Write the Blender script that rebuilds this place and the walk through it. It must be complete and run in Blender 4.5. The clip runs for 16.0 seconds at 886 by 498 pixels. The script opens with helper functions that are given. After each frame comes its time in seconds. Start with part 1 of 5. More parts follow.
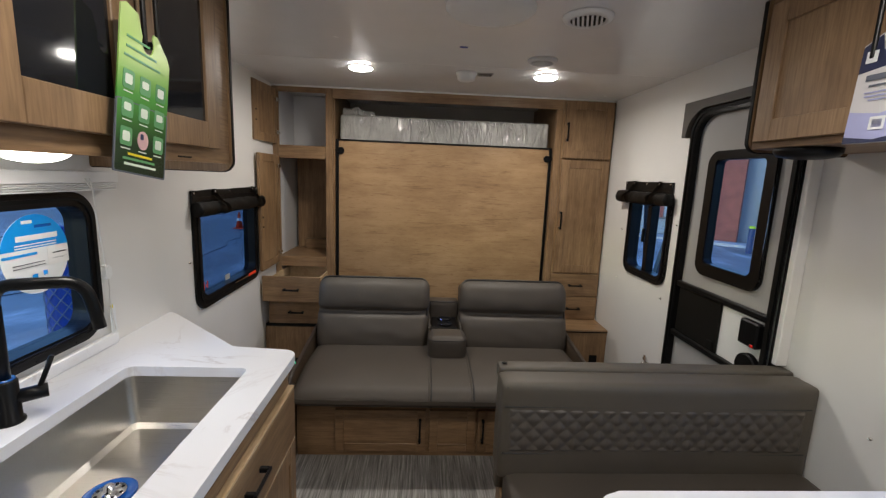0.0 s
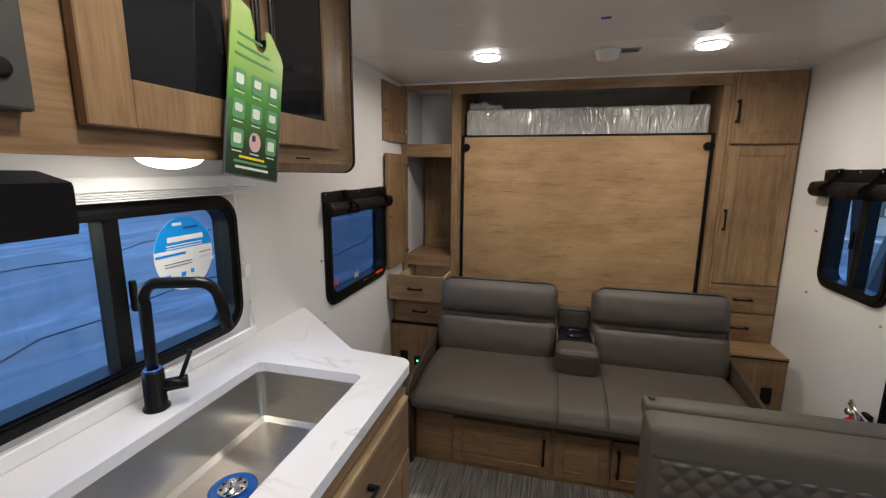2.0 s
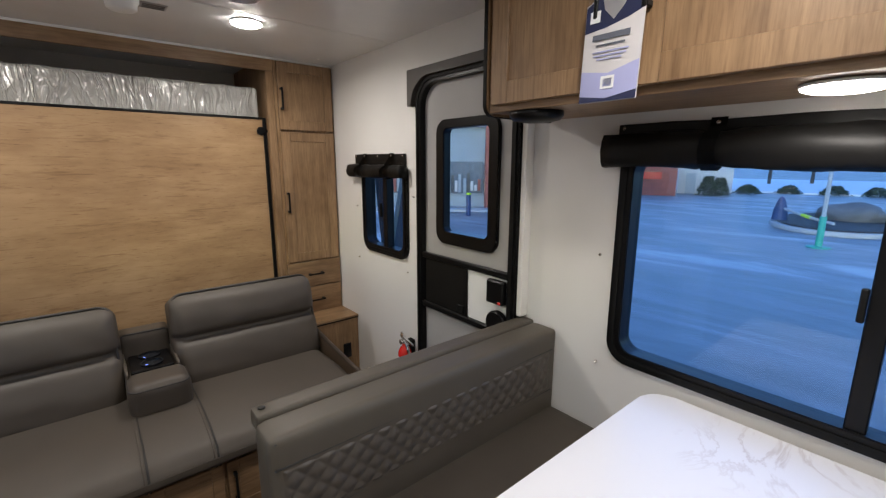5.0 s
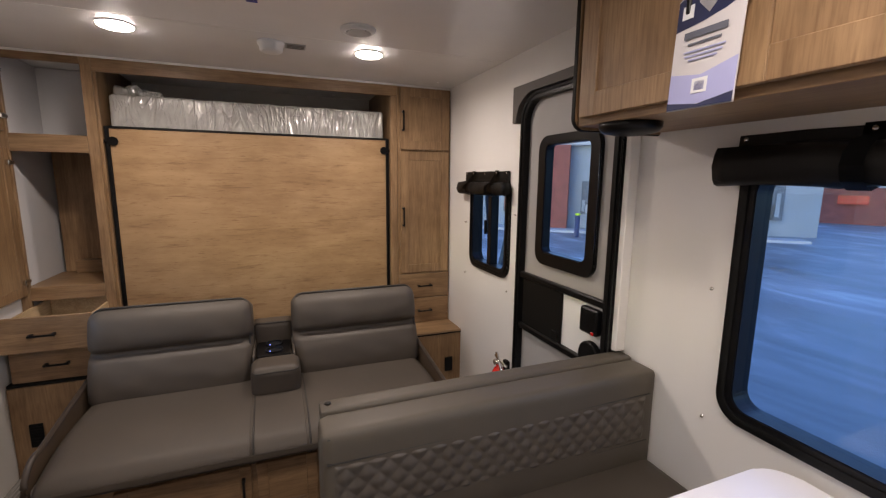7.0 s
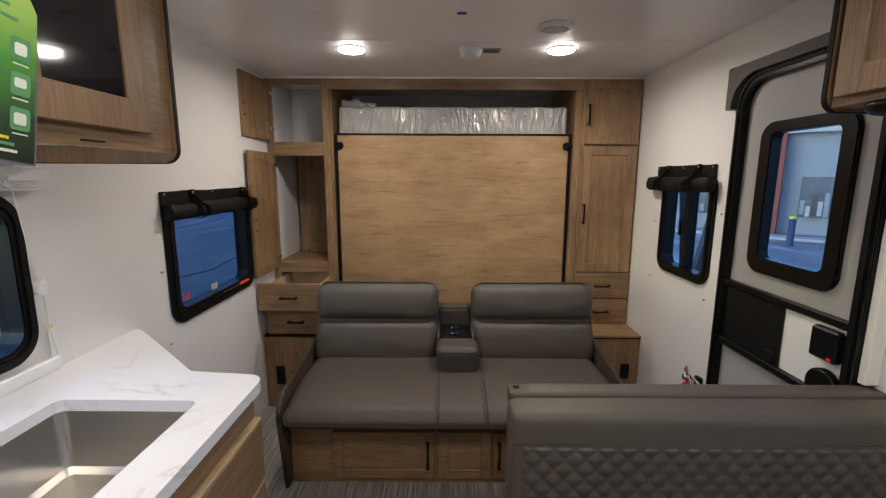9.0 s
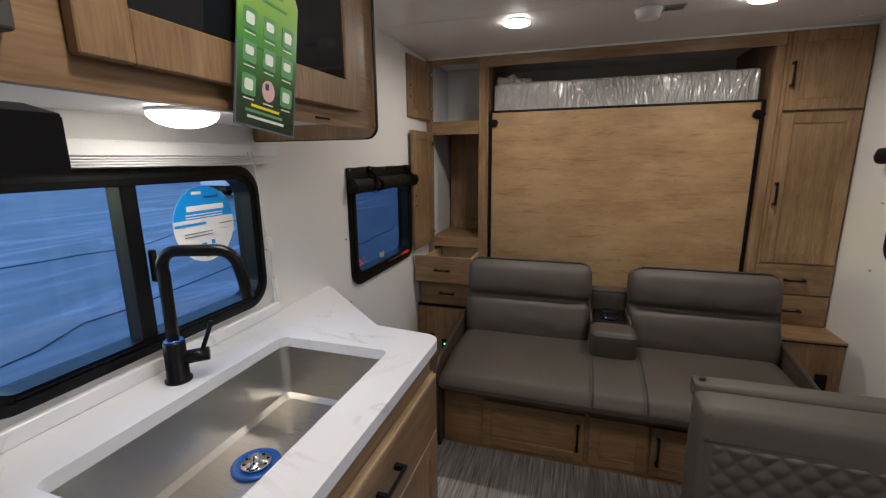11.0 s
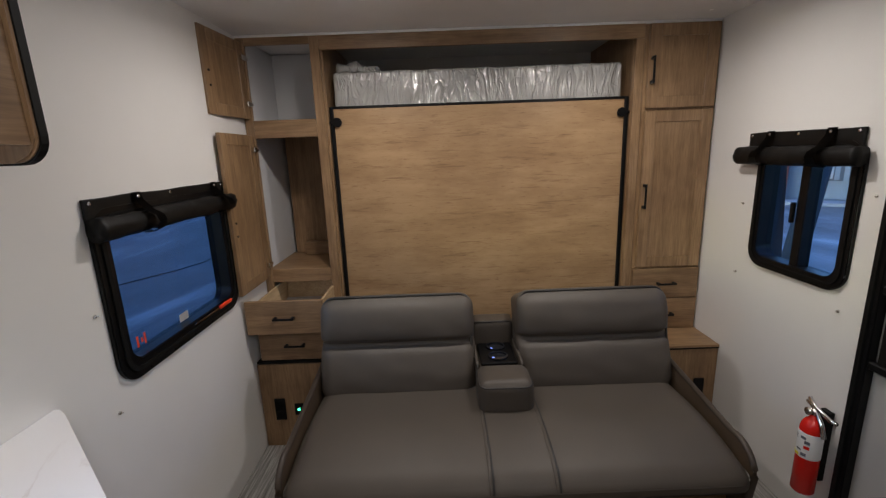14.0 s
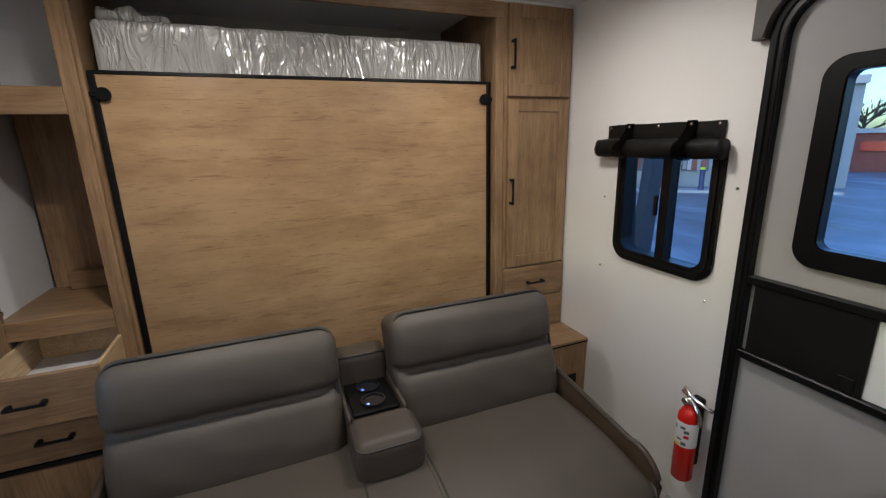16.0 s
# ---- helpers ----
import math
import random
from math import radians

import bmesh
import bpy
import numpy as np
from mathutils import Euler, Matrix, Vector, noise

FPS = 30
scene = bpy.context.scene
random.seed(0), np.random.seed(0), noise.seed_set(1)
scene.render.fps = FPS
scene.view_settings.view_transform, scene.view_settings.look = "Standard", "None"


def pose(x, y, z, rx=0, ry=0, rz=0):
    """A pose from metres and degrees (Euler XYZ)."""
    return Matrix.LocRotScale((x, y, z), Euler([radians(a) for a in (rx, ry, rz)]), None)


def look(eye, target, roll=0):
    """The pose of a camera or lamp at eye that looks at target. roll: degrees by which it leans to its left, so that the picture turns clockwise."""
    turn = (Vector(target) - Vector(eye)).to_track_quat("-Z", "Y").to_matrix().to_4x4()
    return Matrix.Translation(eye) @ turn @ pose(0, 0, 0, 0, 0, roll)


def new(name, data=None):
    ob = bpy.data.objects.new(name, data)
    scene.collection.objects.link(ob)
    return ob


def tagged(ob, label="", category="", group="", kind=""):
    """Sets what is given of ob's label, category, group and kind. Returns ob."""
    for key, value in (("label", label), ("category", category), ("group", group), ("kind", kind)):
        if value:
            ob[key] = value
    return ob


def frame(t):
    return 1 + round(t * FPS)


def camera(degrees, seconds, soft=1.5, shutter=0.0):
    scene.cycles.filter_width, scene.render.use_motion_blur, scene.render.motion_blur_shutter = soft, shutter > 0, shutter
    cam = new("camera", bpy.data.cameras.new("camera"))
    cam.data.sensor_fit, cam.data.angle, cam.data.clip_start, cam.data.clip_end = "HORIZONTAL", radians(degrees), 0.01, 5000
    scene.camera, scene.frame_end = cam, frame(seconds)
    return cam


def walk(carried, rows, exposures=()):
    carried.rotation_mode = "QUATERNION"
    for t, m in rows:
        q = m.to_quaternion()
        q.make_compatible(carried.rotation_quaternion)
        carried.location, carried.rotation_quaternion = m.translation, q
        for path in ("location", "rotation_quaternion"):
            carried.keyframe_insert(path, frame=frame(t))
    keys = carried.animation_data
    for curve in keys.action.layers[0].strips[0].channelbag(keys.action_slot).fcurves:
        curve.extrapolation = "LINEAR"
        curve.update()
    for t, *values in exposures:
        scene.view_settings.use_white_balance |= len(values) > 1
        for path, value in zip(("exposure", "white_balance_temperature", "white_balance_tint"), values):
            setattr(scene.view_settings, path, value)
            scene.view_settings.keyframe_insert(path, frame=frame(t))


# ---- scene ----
cam = camera(92.0, 16.0, soft=1.3)
PATH = [
    (0, (0.02, 0.305, 1.491), (0.124, 2.274, 1.157), 2.3),
    (0.5, (-0.006, 0.297, 1.487), (-0.01, 2.265, 1.13), 1.9),
    (1, (-0.031, 0.307, 1.477), (-0.184, 2.267, 1.107), 1.5),
    (1.5, (-0.027, 0.378, 1.48), (-0.502, 2.286, 1.114), 0.2),
    (2, (0.021, 0.473, 1.488), (-0.461, 2.38, 1.126), 0.5),
    (2.5, (0.081, 0.538, 1.488), (-0.296, 2.47, 1.134), -0.3),
    (3, (0.133, 0.599, 1.472), (0.046, 2.565, 1.116), -1.7),
    (3.5, (0.116, 0.666, 1.475), (0.597, 2.568, 1.083), -0.8),
    (4, (0.054, 0.714, 1.464), (0.909, 2.477, 1.062), 0.1),
    (4.5, (0.026, 0.718, 1.458), (1.176, 2.304, 1.054), 0.2),
    (4.7, (0.033, 0.696, 1.463), (1.285, 2.203, 1.063), 0.2),
    (6.8, (0.211, 0.603, 1.458), (1.09, 2.371, 1.139), -0.1),
    (7, (0.219, 0.59, 1.455), (0.942, 2.427, 1.139), 0.6),
    (7.1, (0.224, 0.584, 1.456), (0.86, 2.453, 1.14), 0.8),
    (7.5, (0.221, 0.578, 1.451), (0.72, 2.488, 1.128), 0.0),
    (8, (0.209, 0.57, 1.451), (0.534, 2.518, 1.133), 0.4),
    (8.5, (0.173, 0.571, 1.446), (0.356, 2.538, 1.132), 0.6),
    (9, (0.12, 0.562, 1.446), (0.112, 2.534, 1.114), 0.2),
    (9.5, (0.088, 0.552, 1.435), (-0.063, 2.517, 1.09), 0.0),
    (10, (0.05, 0.539, 1.431), (-0.271, 2.479, 1.068), -0.1),
    (10.2, (0.034, 0.533, 1.425), (-0.353, 2.46, 1.053), -0.1),
    (12.3, (-0.035, 0.558, 1.417), (-0.768, 2.362, 0.958), -1.5),
    (12.5, (-0.047, 0.599, 1.435), (-0.69, 2.435, 0.971), -1.6),
    (13, (-0.096, 0.736, 1.471), (-0.424, 2.657, 1.022), -1.7),
    (13.5, (-0.106, 0.889, 1.471), (-0.129, 2.836, 1.015), -0.4),
    (14, (-0.044, 1.1, 1.474), (-0.04, 3.051, 1.034), -2.1),
    (14.5, (0.024, 1.263, 1.47), (0.015, 3.218, 1.046), -2.9),
    (15, (0.01, 1.352, 1.479), (0.122, 3.295, 1.016), -3.1),
    (15.5, (-0.037, 1.451, 1.5), (0.404, 3.341, 1.017), -2.9),
    (16, (-0.065, 1.511, 1.463), (0.652, 3.312, 0.971), -1.4),
]
walk(cam, [(t, look(eye, target, roll)) for t, eye, target, roll in PATH],
     exposures=[(0, -0.03, 6350, 10), (2.5, -0.03, 6400, 11), (4.5, 0.15, 6200, 10), (6.8, 0.20, 6850, 20), (8, 0.18, 6800, 17), (9, 0.08, 6500, 12), (10, -0.12, 6350, 10), (12.5, -0.31, 6550, 14), (14, -0.1, 6250, 13), (14.6, -0.18, 6300, 14), (15.3, 0.0, 6250, 13), (16, 0.04, 6150, 11)])

# ---- world and light ----
world = bpy.data.worlds.new("dusk")
scene.world = world
world.use_nodes = True
wn, wl = world.node_tree.nodes, world.node_tree.links
sky = wn.new("ShaderNodeTexSky")
sky.sky_type, sky.sun_disc = "NISHITA", False
sky.sun_elevation, sky.sun_rotation = radians(6), radians(250)
tint = wn.new("ShaderNodeMix")
tint.data_type, tint.blend_type = "RGBA", "MULTIPLY"
tint.inputs[0].default_value = 1.0
tint.inputs[7].default_value = (0.42, 0.72, 1.35, 1)
wl.new(sky.outputs[0], tint.inputs[6])
wl.new(tint.outputs[2], wn["Background"].inputs[0])
wn["Background"].inputs[1].default_value = 0.66

sun = new("sun", bpy.data.lights.new("sun", "SUN"))
sun.data.energy, sun.data.angle, sun.data.color = 0.5, radians(20), (0.5, 0.75, 1.0)
sun.matrix_world = look((0, 0, 30), (12, 6, 22))

LAMP_COLOR = (1.0, 0.92, 0.82)
PUCK_W, STRIP_W = 5.9, 1.7


def lamp_below(x, y, z, r, watts):
    d = bpy.data.lights.new("lamp_light", "AREA")
    d.shape, d.size, d.energy, d.color = "DISK", 2 * r, watts, LAMP_COLOR
    d.spread = radians(170)
    o = new("lamp_light", d)
    o.matrix_world = Matrix.Translation((x, y, z))
    return o


# ---- materials ----
def base_mat(name, color, rough=0.5, metal=0.0, coat=0.0, spec=0.5):
    m = bpy.data.materials.new(name)
    m.use_nodes = True
    b = m.node_tree.nodes["Principled BSDF"]
    b.inputs["Base Color"].default_value = (*color, 1)
    b.inputs["Roughness"].default_value = rough
    b.inputs["Metallic"].default_value = metal
    b.inputs["Coat Weight"].default_value = coat
    b.inputs["Specular IOR Level"].default_value = spec
    return m, m.node_tree.nodes, m.node_tree.links, b


def coords(n, l, scale, shift=True):
    tc, mp = n.new("ShaderNodeTexCoord"), n.new("ShaderNodeMapping")
    l.new(tc.outputs["Object"], mp.inputs["Vector"])
    mp.inputs["Scale"].default_value = scale
    if shift:
        oi, mu = n.new("ShaderNodeObjectInfo"), n.new("ShaderNodeMath")
        mu.operation = "MULTIPLY"
        mu.inputs[1].default_value = 37.0
        l.new(oi.outputs["Random"], mu.inputs[0])
        l.new(mu.outputs[0], mp.inputs["Location"])
    return mp.outputs[0]


def noise_tex(n, l, vec, scale, detail=4.0, rough=0.55, distort=0.0):
    t = n.new("ShaderNodeTexNoise")
    t.inputs["Scale"].default_value, t.inputs["Detail"].default_value = scale, detail
    t.inputs["Roughness"].default_value, t.inputs["Distortion"].default_value = rough, distort
    l.new(vec, t.inputs["Vector"])
    return t.outputs["Fac"]


def ramp(n, l, fac, stops):
    r = n.new("ShaderNodeValToRGB")
    while len(r.color_ramp.elements) < len(stops):
        r.color_ramp.elements.new(0.5)
    for e, (p, c) in zip(r.color_ramp.elements, stops):
        e.position, e.color = p, (*c, 1)
    l.new(fac, r.inputs[0])
    return r.outputs[0]


def mixed(n, l, a, b, fac, mode="MIX"):
    m = n.new("ShaderNodeMix")
    m.data_type, m.blend_type = "RGBA", mode
    for i, v in ((0, fac), (6, a), (7, b)):
        if isinstance(v, (int, float)):
            m.inputs[i].default_value = v
        elif isinstance(v, tuple):
            m.inputs[i].default_value = (*v, 1)
        else:
            l.new(v, m.inputs[i])
    return m.outputs[2]


def bump(n, l, b, fac, strength, dist=0.002):
    bp = n.new("ShaderNodeBump")
    bp.inputs["Strength"].default_value, bp.inputs["Distance"].default_value = strength, dist
    l.new(fac, bp.inputs["Height"])
    l.new(bp.outputs[0], b.inputs["Normal"])


def varied(name, color, rough, amount=0.12, scale=6.0, fine=90.0, relief=0.15, **kw):
    """A plain surface with soft blotches, fine grain and relief."""
    m, n, l, b = base_mat(name, color, rough, **kw)
    v = coords(n, l, (1, 1, 1))
    big, small = noise_tex(n, l, v, scale, 3), noise_tex(n, l, v, fine, 2)
    dark, light = tuple(c * (1 - amount) for c in color), tuple(min(1, c * (1 + amount)) for c in color)
    col = ramp(n, l, big, [(0.3, dark), (0.7, light)])
    l.new(col, b.inputs["Base Color"])
    rr = n.new("ShaderNodeMapRange")
    rr.inputs[3].default_value, rr.inputs[4].default_value = max(0.02, rough - 0.08), min(1, rough + 0.08)
    l.new(big, rr.inputs[0])
    l.new(rr.outputs[0], b.inputs["Roughness"])
    bump(n, l, b, small, relief, 0.001)
    return m


def wood(name, axis, a=(0.22, 0.134, 0.068), c=(0.37, 0.238, 0.128), rough=0.42, stretch=14.0):
    m, n, l, b = base_mat(name, a, rough)
    sc = [stretch] * 3
    sc["xyz".index(axis)] = 1.0
    v = coords(n, l, tuple(sc))
    grain = noise_tex(n, l, v, 2.2, 6, 0.62, 0.5)
    fine = noise_tex(n, l, v, 11.0, 3, 0.6)
    cloud = noise_tex(n, l, coords(n, l, (1, 1, 1)), 5.0, 3)
    col = ramp(n, l, grain, [(0.28, a), (0.72, c)])
    col = mixed(n, l, col, ramp(n, l, fine, [(0.3, (0.66, 0.61, 0.56)), (0.58, (1, 1, 1))]), 0.8, "MULTIPLY")
    col = mixed(n, l, col, ramp(n, l, cloud, [(0.32, (0.70, 0.66, 0.62)), (0.64, (1.0, 1.0, 1.0))]), 0.9, "MULTIPLY")
    l.new(col, b.inputs["Base Color"])
    bump(n, l, b, fine, 0.12, 0.001)
    return m


WOOD_X, WOOD_Y, WOOD_Z = (wood("wood_" + a, a) for a in "xyz")
PALE = wood("pale_wood", "y", (0.55, 0.40, 0.22), (0.68, 0.52, 0.32))


def panel_wood():
    m, n, l, b = base_mat("bed_panel_wood", (0.4, 0.25, 0.13), 0.36)
    v = coords(n, l, (2.6, 1, 20))
    grain = noise_tex(n, l, v, 1.3, 6, 0.62, 0.7)
    streak = noise_tex(n, l, coords(n, l, (2.6, 1, 26)), 1.7, 5, 0.65, 0.5)
    cloud = noise_tex(n, l, coords(n, l, (1, 1, 2.6)), 4.2, 5)
    col = ramp(n, l, grain, [(0.2, (0.34, 0.212, 0.108)), (0.8, (0.45, 0.298, 0.160))])
    col = mixed(n, l, col, ramp(n, l, streak, [(0.28, (0.46, 0.37, 0.29)), (0.44, (1, 1, 1))]), 0.70, "MULTIPLY")
    col = mixed(n, l, col, ramp(n, l, cloud, [(0.34, (0.74, 0.69, 0.64)), (0.62, (1, 1, 1))]), 0.9, "MULTIPLY")
    pores = noise_tex(n, l, coords(n, l, (7, 1, 64)), 2.2, 4, 0.7, 0.3)
    col = mixed(n, l, col, ramp(n, l, pores, [(0.34, (0.45, 0.35, 0.27)), (0.42, (1, 1, 1))]), 0.50, "MULTIPLY")
    l.new(col, b.inputs["Base Color"])
    bump(n, l, b, grain, 0.05, 0.001)
    return m


PANEL = panel_wood()
WALL = varied("wall_white", (0.74, 0.725, 0.70), 0.55, 0.03, 2.0, 160.0, 0.10)
CEIL = varied("ceiling_white", (0.83, 0.82, 0.81), 0.24, 0.02, 3.0, 70.0, 0.22)
WHITE_IN = varied("cabinet_lining_white", (0.68, 0.68, 0.69), 0.5, 0.03)
LEATHER = varied("grey_leather", (0.069, 0.057, 0.045), 0.52, 0.09, 5.0, 420.0, 0.25, spec=0.4)
# sofa leather again, colour lightened in place of stronger light on the bench
BENCH_LIT = varied("bench_leather_lit", (0.090, 0.077, 0.060), 0.50, 0.09, 5.0, 420.0, 0.25, spec=0.4)
LEATHER_D = varied("grey_leather_seam", (0.020, 0.018, 0.016), 0.5, 0.07)
# the bench's quilting, with the same extra light put into its colour
QUILT_LIT = varied("quilted_leather_lit", (0.088, 0.076, 0.063), 0.48, 0.08, 5.0, 420.0, 0.22, spec=0.4)
BLACK = varied("black_frame", (0.004, 0.004, 0.0045), 0.36, 0.2, 8.0, 200.0, 0.12, spec=0.22)
RUBBER = varied("black_rubber", (0.005, 0.005, 0.005), 0.6, 0.2, spec=0.2)
VINYL = varied("black_vinyl", (0.006, 0.0058, 0.0056), 0.5, 0.25, 9.0, 240.0, 0.2, spec=0.22)
CHARCOAL = varied("charcoal_vinyl", (0.045, 0.043, 0.041), 0.5, 0.2, 9.0, 240.0, 0.2)
TRIM = varied("brown_edge_trim", (0.045, 0.033, 0.024), 0.45, 0.15)
ARMWOOD = varied("dark_arm_board", (0.085, 0.058, 0.036), 0.45, 0.2, 9.0, 120.0, 0.2)
HOODGREY = varied("taupe_valance", (0.085, 0.075, 0.068), 0.6, 0.1)
DOORGREY = varied("door_grey", (0.36, 0.355, 0.35), 0.5, 0.05, 4.0, 140.0, 0.2)
WHITEP = varied("white_plastic", (0.78, 0.78, 0.77), 0.4, 0.03)
CHROME, *_ = base_mat("chrome", (0.75, 0.75, 0.76), 0.12, 1.0)
BRASS, *_ = base_mat("hinge_nickel", (0.7, 0.68, 0.64), 0.25, 1.0)
RED = varied("red_enamel", (0.62, 0.018, 0.012), 0.25, 0.08)
BLUE_T = varied("blue_tape", (0.015, 0.03, 0.28), 0.6, 0.15)
BLUE_RING = varied("blue_film", (0.01, 0.10, 0.42), 0.25, 0.15)
CYAN = varied("sticker_cyan", (0.0, 0.27, 0.75), 0.4, 0.05)
PAPER = varied("paper_white", (0.75, 0.77, 0.78), 0.5, 0.03)
INK = varied("ink_grey", (0.10, 0.11, 0.14), 0.6, 0.1)
CARD = varied("tag_card", (0.58, 0.57, 0.58), 0.4, 0.04)
LAV = varied("tag_lavender", (0.36, 0.38, 0.62), 0.45, 0.05)
NAVY = varied("tag_navy", (0.022, 0.028, 0.075), 0.4, 0.1)
YELLOW = varied("yellow", (0.75, 0.62, 0.02), 0.5, 0.05)
ORANGE = varied("orange_red_latch", (0.75, 0.06, 0.02), 0.4, 0.05)
CORD = varied("cord_white", (0.7, 0.69, 0.66), 0.7, 0.05)


def steel():
    m, n, l, b = base_mat("brushed_steel", (0.55, 0.53, 0.50), 0.3, 1.0)
    f = noise_tex(n, l, coords(n, l, (6, 500, 500)), 2.0, 3)
    l.new(ramp(n, l, f, [(0.3, (0.56, 0.54, 0.50)), (0.7, (0.64, 0.62, 0.585))]), b.inputs["Base Color"])
    l.new(ramp(n, l, f, [(0.3, (0.27, 0.27, 0.27)), (0.7, (0.33, 0.33, 0.33))]), b.inputs["Roughness"])
    return m


STEEL = steel()


def stone():
    m, n, l, b = base_mat("white_marble_top", (0.82, 0.82, 0.83), 0.28)
    v = coords(n, l, (1, 1, 1), False)
    vein = noise_tex(n, l, v, 2.6, 8, 0.6, 1.6)
    spread = noise_tex(n, l, v, 1.7, 2)
    line = ramp(n, l, vein, [(0.478, (1, 1, 1)), (0.5, (0.78, 0.74, 0.72)), (0.522, (1, 1, 1))])
    where = ramp(n, l, spread, [(0.45, (0, 0, 0)), (0.62, (1, 1, 1))])
    col = mixed(n, l, (0.80, 0.80, 0.82), mixed(n, l, (0.80, 0.80, 0.82), line, 1.0, "MULTIPLY"), where)
    l.new(col, b.inputs["Base Color"])
    return m


STONE = stone()


def floor_mat():
    m, n, l, b = base_mat("grey_strip_vinyl", (0.25, 0.24, 0.23), 0.5)
    v = coords(n, l, (70, 2.2, 1), False)
    s = noise_tex(n, l, v, 1.6, 4, 0.7)
    c = noise_tex(n, l, coords(n, l, (14, 1.2, 1), False), 1.4, 3)
    col = ramp(n, l, s, [(0.32, (0.10, 0.096, 0.09)), (0.5, (0.29, 0.28, 0.265)), (0.68, (0.54, 0.525, 0.50))])
    col = mixed(n, l, col, ramp(n, l, c, [(0.3, (0.75, 0.74, 0.73)), (0.7, (1, 1, 1))]), 1.0, "MULTIPLY")
    l.new(col, b.inputs["Base Color"])
    bump(n, l, b, s, 0.2, 0.001)
    return m


FLOOR = floor_mat()


def film_mat():
    m, n, l, b = base_mat("clear_plastic_over_mattress", (0.42, 0.41, 0.39), 0.22, 0.0, 1.0)
    b.inputs["Coat Roughness"].default_value = 0.04
    w = noise_tex(n, l, coords(n, l, (10, 4, 2.6)), 1.6, 3, 0.5, 1.1)
    w2 = noise_tex(n, l, coords(n, l, (4, 3, 3)), 2.0, 2, 0.45, 0.5)
    crease = [(0.30, (0, 0, 0)), (0.47, (0.75, 0.75, 0.75)), (0.50, (1, 1, 1)), (0.53, (0.6, 0.6, 0.6)), (0.72, (0, 0, 0))]
    fold = mixed(n, l, ramp(n, l, w, crease), ramp(n, l, w2, crease), 0.3)
    l.new(ramp(n, l, w2, [(0.3, (0.30, 0.295, 0.28)), (0.7, (0.42, 0.415, 0.395))]), b.inputs["Base Color"])
    bp = n.new("ShaderNodeBump")
    bp.inputs["Strength"].default_value, bp.inputs["Distance"].default_value = 0.85, 0.012
    l.new(fold, bp.inputs["Height"])
    l.new(bp.outputs[0], b.inputs["Normal"])
    l.new(bp.outputs[0], b.inputs["Coat Normal"])
    return m


FILM = film_mat()


def pane_mat(name, rough=0.0, tintc=(0.82, 0.86, 0.9)):
    m = bpy.data.materials.new(name)
    m.use_nodes = True
    n, l = m.node_tree.nodes, m.node_tree.links
    n.remove(n["Principled BSDF"])
    tr, gl, mx = n.new("ShaderNodeBsdfTransparent"), n.new("ShaderNodeBsdfGlossy"), n.new("ShaderNodeMixShader")
    tr.inputs[0].default_value = (*tintc, 1)
    gl.inputs["Roughness"].default_value = rough
    mx.inputs[0].default_value = 0.03
    l.new(tr.outputs[0], mx.inputs[1])
    l.new(gl.outputs[0], mx.inputs[2])
    l.new(mx.outputs[0], n["Material Output"].inputs[0])
    return m


PANE = pane_mat("window_pane")
PANE_TINT = pane_mat("tinted_window_pane", 0.0, (0.50, 0.53, 0.58))
DARKGLASS, *_ = base_mat("smoked_glass", (0.012, 0.013, 0.016), 0.06)


def glow(name, color, power):
    m, n, l, b = base_mat(name, (0.8, 0.8, 0.78), 0.4)
    b.inputs["Emission Color"].default_value = (*color, 1)
    b.inputs["Emission Strength"].default_value = power
    return m


LENS = glow("lit_lens", (1.0, 0.94, 0.85), 55.0)
SOFT_LENS = glow("lit_soft_lens", (1.0, 0.93, 0.82), 16.0)
LED_G = glow("green_led", (0.05, 1.0, 0.45), 4.0)
LED_B = glow("blue_led", (0.05, 0.15, 1.0), 3.0)


def green_tag():
    m, n, l, b = base_mat("tag_green_print", (0.2, 0.5, 0.1), 0.22)
    tc, sp = n.new("ShaderNodeTexCoord"), n.new("ShaderNodeSeparateXYZ")
    l.new(tc.outputs["Generated"], sp.inputs[0])
    l.new(ramp(n, l, sp.outputs[2], [(0.0, (0.012, 0.022, 0.012)), (0.22, (0.02, 0.05, 0.02)), (0.5, (0.08, 0.30, 0.05)), (0.75, (0.36, 0.56, 0.13)), (1.0, (0.50, 0.66, 0.26))]), b.inputs["Base Color"])
    return m


GREEN = green_tag()
ICON_G = varied("tag_icon_green", (0.10, 0.30, 0.12), 0.3, 0.05)
ICON_W = varied("tag_icon_white", (0.72, 0.80, 0.70), 0.3, 0.03)
ICON_P = varied("tag_icon_pink", (0.65, 0.42, 0.42), 0.3, 0.05)


# ---- building helpers ----
def thing(name, at, label, category, group="", kind=""):
    o = new(name)
    o.empty_display_size = 0.05
    o.location = at
    o["at"] = at
    return tagged(o, label, category, group, kind)


def place_of(ob):
    p = Vector((0, 0, 0))
    while ob is not None:
        p = p + ob.location
        ob = ob.parent
    return p


